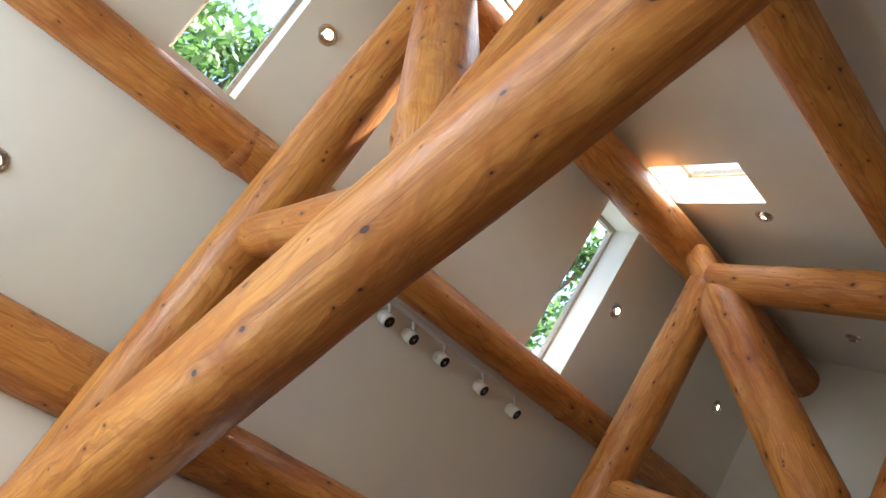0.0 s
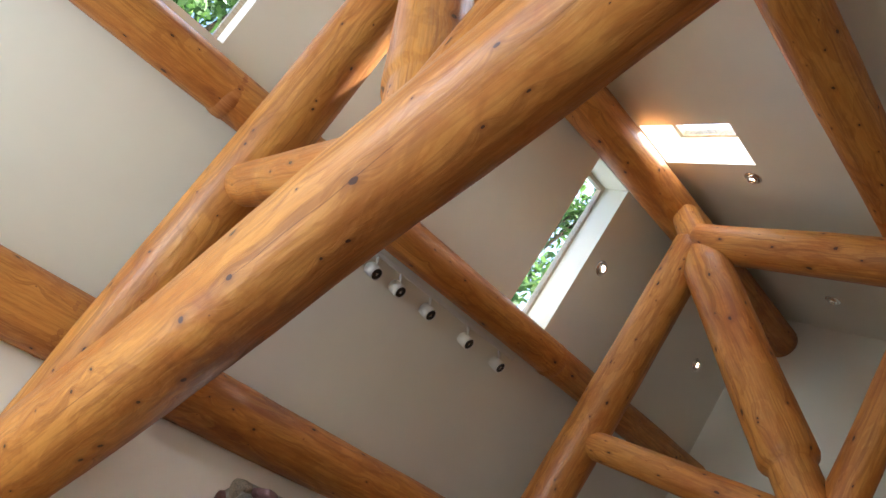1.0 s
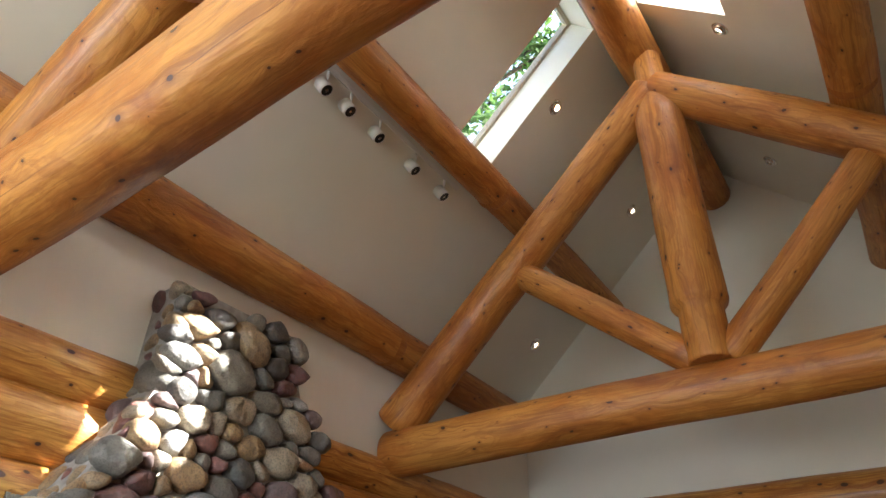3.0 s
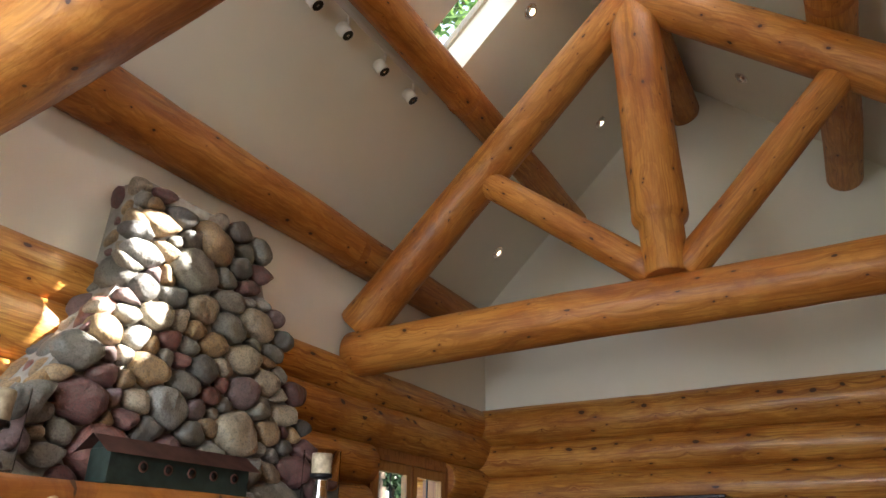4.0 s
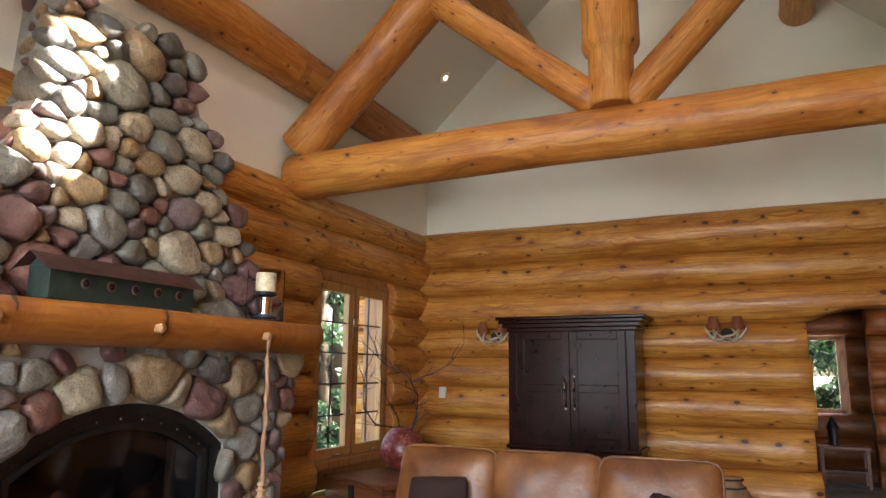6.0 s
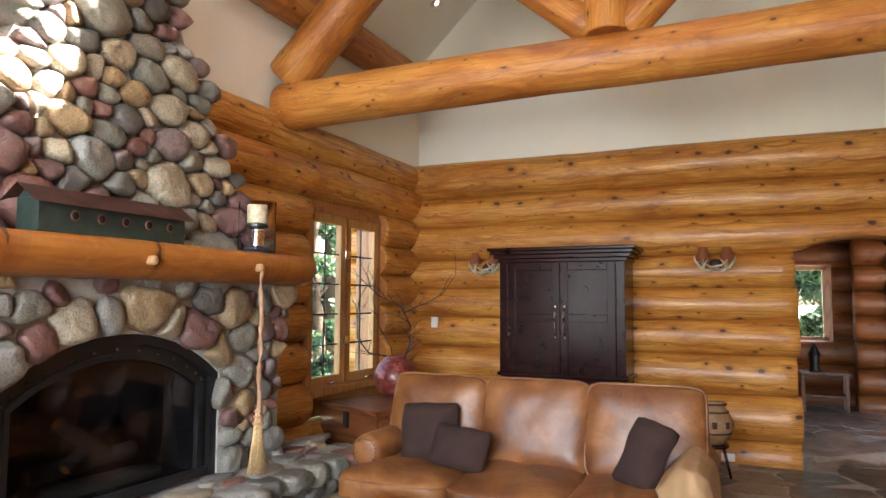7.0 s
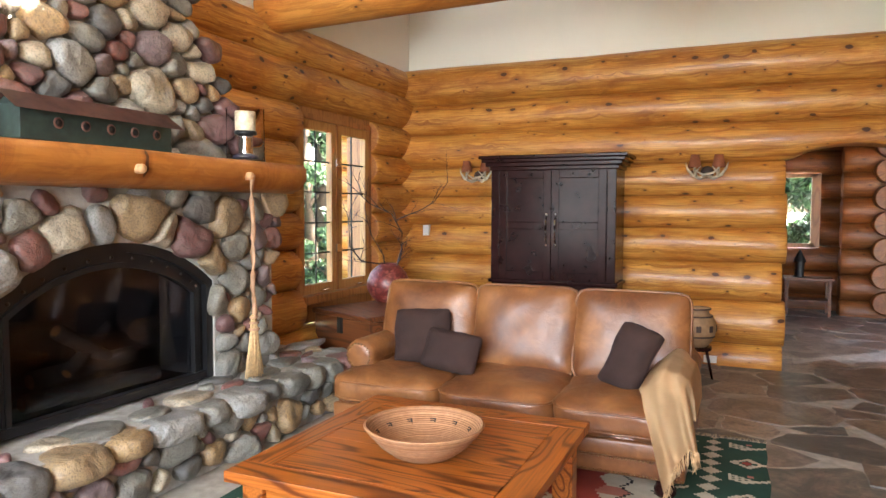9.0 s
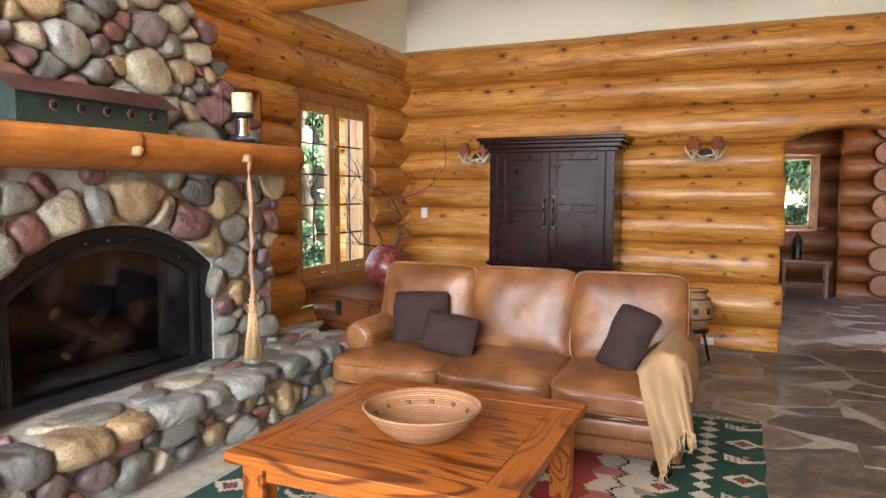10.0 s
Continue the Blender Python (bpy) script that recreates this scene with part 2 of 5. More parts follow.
def leather_mat():
    k = Mat("tan_leather", 0.40, coat=0.06)
    v = k.coords((1, 1, 1), True)
    n1 = k.noise(v, 3.5, 4, 0.6, 0.4)
    n2 = k.noise(v, 14.0, 5, 0.65, 1.2)
    vor = k.node("TexVoronoi", feature="DISTANCE_TO_EDGE")
    vor.inputs["Scale"].default_value = 260.0
    k.link(v, vor.inputs["Vector"])
    c = k.ramp(n1, [(0.34, (0.085, 0.026, 0.007)), (0.5, (0.155, 0.056, 0.016)), (0.66, (0.25, 0.105, 0.034))])
    c = k.mix(k.ramp(n2, [(0.34, (0.5, 0.5, 0.5)), (0.5, (0, 0, 0))]), c, (0.16, 0.06, 0.022))
    k.colour(c)
    k.rough(n2, 0.27, 0.56)
    k.bump(n2, 0.24, 0.012)
    k.bump(vor.outputs["Distance"], 0.12, 0.001)
    return k.m


LEATHER = leather_mat()


def weave(name, c, d, scale=220.0, rough=0.9):
    k = Mat(name, rough, spec=0.2)
    v = k.coords()
    w1 = k.node("TexWave", wave_type="BANDS", bands_direction="X")
    w2 = k.node("TexWave", wave_type="BANDS", bands_direction="Z")
    for w in (w1, w2):
        w.inputs["Scale"].default_value = scale
        w.inputs["Distortion"].default_value = 1.5
        k.link(v, w.inputs["Vector"])
    m = k.mix(0.5, w1.outputs[0], w2.outputs[0])
    n = k.noise(v, 7.0, 4)
    k.colour(k.mix(k.ramp(n, [(0.3, (0, 0, 0)), (0.7, (1, 1, 1))]), d, c))
    k.bump(m, 0.5, 0.002)
    return k.m


PILLOW = weave("dark_brown_cloth", (0.045, 0.024, 0.020), (0.028, 0.016, 0.014))
THROW = weave("tan_wool", (0.68, 0.46, 0.25), (0.58, 0.38, 0.20), 160)
WOOL = {n: weave("wool_" + n, c, tuple(x * 0.75 for x in c), 150) for n, c in dict(
    green=(0.025, 0.065, 0.045), red=(0.32, 0.05, 0.035), cream=(0.55, 0.47, 0.36), black=(0.02, 0.018, 0.018), rose=(0.42, 0.16, 0.12)).items()}


def basket_mat():
    k = Mat("coiled_basket", 0.75)
    tc = k.coords()
    w = k.node("TexWave", wave_type="RINGS", rings_direction="Z")
    w.inputs["Scale"].default_value = 46.0
    w.inputs["Distortion"].default_value = 0.6
    k.link(tc, w.inputs["Vector"])
    n = k.noise(tc, 40, 3)
    k.colour(k.mix(w.outputs[0], (0.24, 0.105, 0.045), k.ramp(n, [(0.3, (0.27, 0.125, 0.055)), (0.7, (0.40, 0.21, 0.10))])))
    k.bump(w.outputs[0], 0.6, 0.004)
    k.bump(n, 0.3, 0.003)
    return k.m


BASKET = basket_mat()


def vase_mat():
    k = Mat("red_mosaic_glaze", 0.4, coat=0.15)
    v = k.coords()
    vor = k.node("TexVoronoi", feature="F1")
    vor.inputs["Scale"].default_value = 34.0
    k.link(v, vor.inputs["Vector"])
    edge = k.node("TexVoronoi", feature="DISTANCE_TO_EDGE")
    edge.inputs["Scale"].default_value = 34.0
    k.link(v, edge.inputs["Vector"])
    c = k.ramp(vor.outputs["Color"], [(0.2, (0.10, 0.013, 0.010)), (0.5, (0.18, 0.026, 0.020)), (0.8, (0.28, 0.075, 0.055))])
    k.colour(k.mix(k.ramp(edge.outputs["Distance"], [(0.02, (1, 1, 1)), (0.06, (0, 0, 0))]), c, (0.10, 0.02, 0.015)))
    return k.m


VASE = vase_mat()
BARK = plain("brown_bark", (0.07, 0.045, 0.03), 0.9, var=0.4, scale=12, bump=0.8, grain=30)
TWIG = plain("dark_twig", (0.035, 0.018, 0.014), 0.7, var=0.3, scale=20)
STRAW = plain("broom_straw", (0.58, 0.40, 0.20), 0.8, var=0.25, scale=60)
STICK = plain("peeled_stick", (0.36, 0.20, 0.11), 0.6, var=0.35, scale=18)
RUST = plain("rust_painted_tin", (0.115, 0.050, 0.038), 0.55, var=0.3, scale=14, bump=0.3, grain=60)
GREEN_PAINT = plain("dark_green_paint", (0.018, 0.032, 0.026), 0.6, var=0.35, scale=16, bump=0.3, grain=60)
HOLE = plain("hole_dark", (0.008, 0.006, 0.005), 0.9)
SHADE = plain("rust_shade", (0.22, 0.065, 0.025), 0.7, var=0.2, scale=20)
ANTLER = plain("pale_antler", (0.50, 0.42, 0.31), 0.5, var=0.35, scale=25)
CLAY = plain("buff_clay", (0.30, 0.18, 0.09), 0.6, var=0.3, scale=14)
LEAD = plain("lead_came", (0.03, 0.03, 0.03), 0.5, 0.5)
BRONZE = plain("old_bronze", (0.06, 0.045, 0.035), 0.4, 0.8)
BRASS = plain("brass_nail", (0.20, 0.12, 0.06), 0.35, 0.9)
PAPER = plain("ceramic_log", (0.055, 0.040, 0.032), 0.9, var=0.4, scale=20, bump=0.6, grain=40)
PEG = plain("turned_peg", (0.46, 0.26, 0.12), 0.6, var=0.2, scale=30)
CANDLE = plain("ivory_candle", (0.40, 0.33, 0.22), 0.5, var=0.4, scale=26)
PEBBLES = plain("dark_pebbles", (0.02, 0.02, 0.03), 0.3, var=0.6, scale=60)


def glass_mat(name, tint=(0.95, 0.98, 0.97), rough=0.0):
    k = Mat(name, rough)
    k.b.inputs["Transmission Weight"].default_value = 1.0
    k.b.inputs["IOR"].default_value = 1.02 if name == "window_glass" else 1.03 if name == "clear_glass" else 1.42
    k.colour(tint)
    return k.m


GLASS = glass_mat("window_glass")
JAR = glass_mat("clear_glass", (1, 1, 1))
FIRE_GLASS = glass_mat("smoked_glass", (0.20, 0.21, 0.235))
SOOT = plain("sooty_liner", (0.018, 0.018, 0.020), 0.8, var=0.4, scale=5)


def leaf_mat(name, a, b):
    k = Mat(name, 0.5)
    g = k.node("NewGeometry")
    k.colour(k.ramp(g.outputs["Random Per Island"], [(0.0, a), (1.0, b)]))
    k.b.inputs["Subsurface Weight"].default_value = 0.0
    tr = k.node("BsdfTranslucent")
    mx = k.node("MixShader", in_0=0.4)
    k.link(k.b.outputs[0], mx.inputs[1])
    k.link(tr.outputs[0], mx.inputs[2])
    k.link(k.ramp(g.outputs["Random Per Island"], [(0.0, a), (1.0, b)]), tr.inputs[0])
    k.link(mx.outputs[0], k.t.nodes["Material Output"].inputs[0])
    return k.m


LEAF = leaf_mat("broad_leaf", (0.03, 0.075, 0.014), (0.11, 0.19, 0.045))
LEAF_DARK = leaf_mat("conifer_leaf", (0.012, 0.032, 0.014), (0.04, 0.075, 0.028))


def glow(name, c, power):
    k = Mat(name)
    k.colour(c)
    k.b.inputs["Emission Color"].default_value = (*c, 1)
    k.b.inputs["Emission Strength"].default_value = power
    return k.m


BULB = glow("lamp_bulb", (1.0, 0.78, 0.5), 3.0)

# ---- building helpers ----
def link_mesh(name, bm, material, smooth=True):
    me = bpy.data.meshes.new(name)
    bm.normal_update()
    bm.to_mesh(me)
    bm.free()
    for m in (material if isinstance(material, (list, tuple)) else [material]):
        me.materials.append(m)
    if smooth:
        me.shade_smooth()
    return me


def thing(name, label, category, at=(0, 0, 0), turn=0.0, group="", kind=""):
    e = new(name)
    e.empty_display_size = 0.1
    e.matrix_world = pose(*at, 0, 0, turn)
    return tagged(e, label, category, group, kind)


def part(name, bm, material, parent, label="", m=None, smooth=True):
    ob = new(name, link_mesh(name, bm, material, smooth))
    if parent is not None:
        ob.parent = parent
    if m is not None:
        ob.matrix_basis = m
    if label:
        ob["label"] = label
    return ob


def box(x0, x1, y0, y1, z0, z1, bevel=0.0, seg=2, bm=None):
    own = bmesh.new()
    bmesh.ops.create_cube(own, size=1.0)
    for v in own.verts:
        v.co = Vector((x0 + (v.co.x + 0.5) * (x1 - x0), y0 + (v.co.y + 0.5) * (y1 - y0), z0 + (v.co.z + 0.5) * (z1 - z0)))
    if bevel:
        bmesh.ops.bevel(own, geom=own.edges[:], offset=bevel, segments=seg, affect='EDGES', profile=0.5)
    return merge(bm, own)


def merge(bm, own):
    if bm is None:
        return own
    me = bpy.data.meshes.new("join")
    own.to_mesh(me)
    bm.from_mesh(me)
    bpy.data.meshes.remove(me)
    own.free()
    return bm


def lathe(profile, seg=24, bm=None):
    """A body turned round z from (radius, height) pairs; ends with radius 0 close it."""
    bm = bm or bmesh.new()
    rings = []
    for r, z in profile:
        if r <= 1e-6:
            rings.append([bm.verts.new((0, 0, z))])
        else:
            rings.append([bm.verts.new((r * math.cos(2 * math.pi * i / seg), r * math.sin(2 * math.pi * i / seg), z)) for i in range(seg)])
    for a, b in zip(rings, rings[1:]):
        for i in range(seg):
            j = (i + 1) % seg
            if len(a) == 1 and len(b) == 1:
                continue
            if len(a) == 1:
                bm.faces.new((a[0], b[j], b[i]))
            elif len(b) == 1:
                bm.faces.new((a[i], a[j], b[0]))
            else:
                bm.faces.new((a[i], a[j], b[j], b[i]))
    bmesh.ops.recalc_face_normals(bm, faces=bm.faces[:])
    return bm


def tube(points, radii, seg=8, bm=None):
    """A round stick through points, with a radius at each."""
    bm = bm or bmesh.new()
    pts = [Vector(p) for p in points]
    rings = []
    for i, p in enumerate(pts):
        d = (pts[min(i + 1, len(pts) - 1)] - pts[max(i - 1, 0)]).normalized()
        q = d.to_track_quat('Z', 'Y')
        r = radii[i] if isinstance(radii, (list, tuple)) else radii
        rings.append([bm.verts.new(p + q @ Vector((r * math.cos(2 * math.pi * k / seg), r * math.sin(2 * math.pi * k / seg), 0))) for k in range(seg)])
    for a, b in zip(rings, rings[1:]):
        for i in range(seg):
            bm.faces.new((a[i], a[(i + 1) % seg], b[(i + 1) % seg], b[i]))
    bm.faces.new(list(reversed(rings[0])))
    bm.faces.new(rings[-1])
    return bm


def log_mesh(length, r0, r1, seed, seg=28, wob=0.018, dome=0.012, steps=()):
    """A peeled log along z: tapered, a little crooked, uneven in section, with eased ends."""
    bm = bmesh.new()
    n = max(8, int(length / 0.12))
    off = Vector((seed * 7.31, seed * 3.17, seed * 1.93))
    rings = []
    shape = lambda z: 1.0
    if steps:
        shape = lambda z: float(np.interp(z, [p[0] for p in steps], [p[1] for p in steps]))
        n = int(length / 0.03)
    stations = [(0.0, 1 - dome / r0 * 1.2), (dome, 1.0)] + [(length * i / n, 1.0) for i in range(1, n)] + [(length - dome, 1.0), (length, 1 - dome / r1 * 1.2)]
    for z, s in stations:
        r = (r0 + (r1 - r0) * z / length) * s * shape(z)
        cx = wob * noise.noise(Vector((z * 0.6, 0, 0)) + off)
        cy = wob * noise.noise(Vector((z * 0.6, 5, 0)) + off)
        ring = []
        for k in range(seg):
            a = 2 * math.pi * k / seg
            d = Vector((math.cos(a), math.sin(a), 0))
            rr = r * (1 + 0.035 * noise.noise(d * 1.1 + Vector((0, 0, z * 1.3)) + off) + 0.018 * noise.noise(d * 2.5 + Vector((0, 0, z * 4)) + off))
            ring.append(bm.verts.new((cx + d.x * rr, cy + d.y * rr, z)))
        rings.append(ring)
    for a, b in zip(rings, rings[1:]):
        for k in range(seg):
            bm.faces.new((a[k], a[(k + 1) % seg], b[(k + 1) % seg], b[k]))
    for ring, flip in ((rings[0], True), (rings[-1], False)):
        f = bm.faces.new(list(reversed(ring)) if flip else ring)
        f.material_index = 1
    return bm


LOG_COUNT = [0]


def log(name, p0, p1, r0, r1=None, parent=None, label="", material=None, wob=0.018, seg=28, steps=()):
    LOG_COUNT[0] += 1
    p0, p1 = Vector(p0), Vector(p1)
    d = p1 - p0
    bm = log_mesh(d.length, r0, r1 or r0, LOG_COUNT[0], seg, wob, steps=steps)
    m = Matrix.Translation(p0) @ d.to_track_quat('Z', 'Y').to_matrix().to_4x4()
    # hall logs keep their shade-darkened colour on the sawn ends too
    ob = part(name, bm, [material or LOG, LOG_HALL_DIMMED if material == LOG_HALL_DIMMED else LOG_END], None, label, m)
    for f in ob.data.polygons[-2:]:
        f.use_smooth = False
    if parent is not None:
        ob.parent = parent
        ob.matrix_parent_inverse = parent.matrix_basis.inverted()
    return ob


# ---- the room's plan ----
X_W, X_E = -3.62, 1.74            # plaster faces of the west and east knee walls
Y_S, Y_N = -3.2, 7.27             # south and north gables
RIDGE_X, RIDGE_Z, PITCH = -0.97, 6.82, 0.95


def ceil_z(x):
    return RIDGE_Z - PITCH * abs(x - RIDGE_X)


def slope(name, x_low, holes):
    """One sloping ceiling with square-edged light wells through it."""
    bm = bmesh.new()
    low, high = sorted((x_low, RIDGE_X))
    xs = sorted({low, high, *[h[0] for h in holes], *[h[1] for h in holes]})
    ys = sorted({Y_S - 0.2, Y_N + 0.25, *[h[2] for h in holes], *[h[3] for h in holes]})
    up = Vector((PITCH * (-1 if x_low < RIDGE_X else 1), 0, 1)).normalized() * 0.34
    for x0, x1 in zip(xs, xs[1:]):
        for y0, y1 in zip(ys, ys[1:]):
            if any(h[0] <= x0 and x1 <= h[1] and h[2] <= y0 and y1 <= h[3] for h in holes):
                continue
            lo = [Vector((x, y, ceil_z(x))) for x, y in ((x0, y0), (x1, y0), (x1, y1), (x0, y1))]
            a = [bm.verts.new(p) for p in lo]
            b = [bm.verts.new(p + up) for p in lo]
            bm.faces.new(a[::-1])
            bm.faces.new(b)
            for i in range(4):
                j = (i + 1) % 4
                bm.faces.new((a[i], a[j], b[j], b[i]))
    ob = part(name, bm, PLASTER, None, smooth=False)
    return tagged(ob, "white plaster sloping ceiling with skylight wells", "ceiling", kind="structure")


SKY_W_FAR = (-2.34, -1.205, 3.83, 4.35)
SKY_W_NEAR = (-2.30, -1.205, 0.23, 0.72)
SKY_E_FAR = (-0.765, -0.13, 3.78, 4.31)
slope("ceiling_west", X_W - 0.3, [SKY_W_FAR, SKY_W_NEAR])
SKY_E_NEAR = (-0.765, -0.13, 1.60, 2.13)
slope("ceiling_east", X_E + 0.3, [SKY_E_FAR, SKY_E_NEAR])

# floor slab under the flagstones
FLOOR_BASE = part("floor", box(X_W - 0.2, 4.2, Y_S - 0.2, 12.6, -0.15, -0.004), JOINT, None, smooth=False)
tagged(FLOOR_BASE, "irregular grey-brown flagstone floor with pale mortar joints", "floor", kind="structure")


# ---- log walls: courses of round logs, cut at the openings ----
NORTH = [(0.05, 0.172), (0.416, 0.218), (0.812, 0.197), (1.165, 0.175), (1.485, 0.168), (1.80, 0.170), (2.15, 0.202), (2.505, 0.182), (2.875, 0.212)]
WEST = [(0.22, 0.205), (0.60, 0.197), (0.96, 0.185), (1.30, 0.175), (1.62, 0.168), (1.93, 0.168), (2.25, 0.183), (2.60, 0.200), (2.91, 0.180)]


def log_wall(name, label, axis, at, start, end, courses, holes=(), material=None):
    """axis 'x' or 'y': the way the logs run; at: their centre line; holes: (from, to, bottom, top)."""
    w = tagged(new(name), label, "wall", kind="structure")
    put = (lambda s, z: (s, at, z)) if axis == 'x' else (lambda s, z: (at, s, z))
    for i, (z, r) in enumerate(courses):
        cuts = [(start, end)]
        for a, b, lo, hi in holes:
            if z + 0.10 > lo and z - 0.10 < hi:
                cuts = [c for s, e in cuts for c in ((s, min(e, a + 0.02 * math.sin(i * 2.3))), (max(s, b), e)) if c[1] - c[0] > 0.05]
        for s, e in cuts:
            log("log", put(s, z), put(e, z), r * random.uniform(0.99, 1.015), r * random.uniform(0.99, 1.015), w, material=material or LOG_WALL, wob=0.012)
    return w


WIN_W = (5.01, 6.35, 0.66, 2.36)
ARCH = (0.36, 1.42)
Y_NLOG, X_WLOG = 7.25, -3.69
north = log_wall("wall_north", "honey-coloured wall of stacked round logs with an arched opening", 'x', Y_NLOG, -4.55, X_E + 0.25, NORTH, [(*ARCH, -1, 1.95)])
# the log over the opening is sawn to a low arch
for ob in north.children:
    m = ob.matrix_world
    if abs(ob.matrix_basis.translation.z - 2.15) < 0.01:
        back = ob.matrix_basis.inverted()
        for v in ob.data.vertices:
            p = ob.matrix_basis @ v.co
            s = (p.x - sum(ARCH) / 2) / ((ARCH[1] - ARCH[0]) / 2)
            if abs(s) < 1:
                p.z = max(p.z, 1.90 + 0.20 * math.sqrt(1 - s * s))
                v.co = back @ p
log_wall("wall_west", "honey-coloured wall of stacked round logs beside the fireplace", 'y', X_WLOG, Y_S, 7.9, WEST, [WIN_W, (-2.2, -0.4, 0.85, 2.35), (1.85, 3.60, -1, 1.5)])
log_wall("wall_east", "honey-coloured wall of stacked round logs", 'y', X_E + 0.12, Y_S, 7.1, WEST)

# plaster above the logs
def poly_wall(name, pts, thick, label):
    bm = bmesh.new()
    a = [bm.verts.new(p) for p in pts]
    b = [bm.verts.new(Vector(p) + Vector(thick)) for p in pts]
    bm.faces.new(a)
    bm.faces.new(b[::-1])
    for i in range(len(a)):
        j = (i + 1) % len(a)
        bm.faces.new((a[i], b[i], b[j], a[j]))
    bmesh.ops.recalc_face_normals(bm, faces=bm.faces[:])
    ob = part(name, bm, PLASTER, None, smooth=False)
    return tagged(ob, label, "wall", kind="structure")


poly_wall("wall_west_plaster", [(X_W, Y_S, 2.9), (X_W, Y_N + 0.02, 2.9), (X_W, Y_N + 0.02, ceil_z(X_W) + 0.05), (X_W, Y_S, ceil_z(X_W) + 0.05)], (-0.25, 0, 0), "white plaster knee wall above the log wall")
poly_wall("wall_north_plaster", [(X_W - 0.25, Y_N, 2.75), (X_E + 0.3, Y_N, 2.75), (X_E + 0.3, Y_N, ceil_z(X_E + 0.3) + 0.02), (RIDGE_X, Y_N, RIDGE_Z + 0.02), (X_W - 0.25, Y_N, ceil_z(X_W - 0.25) + 0.02)], (0, 0.22, 0), "white plaster gable wall above the log wall")

# ---- roof logs ----
for nm, x, z, r, y1, lb in (("purlin", -3.52, 4.08, 0.205, 7.6, "thick honey log purlin along the foot of the ceiling"),
                        ("purlin", -2.375, 5.262, 0.158, 7.6, "peeled honey log purlin under the sloping ceiling"),
                        ("ridge_beam", -0.95, 6.40, 0.20, 7.6, "thick peeled log ridge beam"),
                        ("purlin", 0.50, 5.08, 0.165, 7.6, "shaded reddish log purlin under the sloping ceiling")):
    big = r > 0.2 and nm == "purlin"
    ob = log(nm, (x, Y_S, z + (0.03 if big else 0)), (x, 7.35, z - (0.07 if big else 0)), r * (1.17 if big else 1.02), r * (0.84 if big else 1), None, lb)
    tagged(ob, lb, "beam", group="roof purlins")


def truss(y, rise=0.0, knee=0.0, skew=0.0, post=0.207, neck=0.74):
    """rise: how far the rafters' heads stand back from the chord; knee: how far their feet do."""
    t = thing("log_truss", "honey log roof truss with king post and struts", "truss", (RIDGE_X, y, 3.14), group="log roof trusses")
    cx = -0.86
    at = lambda z: y + knee + (rise - knee) * (z - 3.4) / 2.5
    log("bottom_chord", (X_W + 0.03, y + skew, 3.125), (X_E + 0.3, y - skew * 1.1, 3.16 if knee == 0 else 3.125), 0.197 if knee == 0 else 0.215, 0.165 if knee == 0 else 0.125, t)
    log("rafter", (-3.55, at(3.4), 3.36), (cx - 0.02, at(5.88), 5.86), 0.195, 0.175, t)
    log("rafter", (X_E + 0.3, at(3.3), 3.27), (cx + 0.02, at(5.88), 5.86), 0.185, 0.170, t)
    log("king_post", (cx, y - 0.045 + knee * 0.9, 3.31), (cx, at(6.2), 6.26), post, post * 0.93, t, wob=0.006,
        steps=((0, neck), (0.40, neck + 0.03), (0.43, 0.99), (2.22, 1.0), (2.43, 0.68), (3.1, 0.60)))
    log("strut", (cx - 0.10, at(3.4) - knee / 2, 3.36), (-2.36, at(4.5), 4.54), 0.120, 0.118, t)
    lift = 0.9 * knee
    log("strut", (cx + 0.10, at(3.4) - knee / 2, 3.34 + lift), (0.42, at(4.5), 4.53 + lift), 0.125, 0.120, t)
    return t


truss(4.64)
truss(0.86, 0.34, 0.18, 0.12, 0.185, 0.86)

# scribed saddles where the purlins sit on the rafters
for beam in [o for o in bpy.data.objects if o.name.startswith("purlin")]:
    bx = beam.matrix_basis.translation.x
    for ty in (0.86 + 0.24, 4.64):
        share = (ty - 0.2 - Y_S) / (7.35 - Y_S)
        r = 0.205 * (1.12 - 0.28 * share) if bx < -3 else 0.160
        bm = bmesh.new()
        bmesh.ops.create_icosphere(bm, subdivisions=4, radius=1.0)
        for v in bm.verts:
            v.co = Vector((v.co.x * r * 1.035, v.co.y * r * 1.035, v.co.z * r * 0.95))
        ob = part("saddle_cut", bm, LOG_END, beam, "fresh-cut darker saddle notch", m=Matrix.Translation((0, 0, ty - 0.20 - Y_S)))

# ---- walls that close the room behind the camera ----
def boards(name, label, cells, material=None):
    bm = bmesh.new()
    for c in cells:
        box(*c, bm=bm)
    return tagged(part(name, bm, material or PLASTER, None, smooth=False), label, "wall", kind="structure")


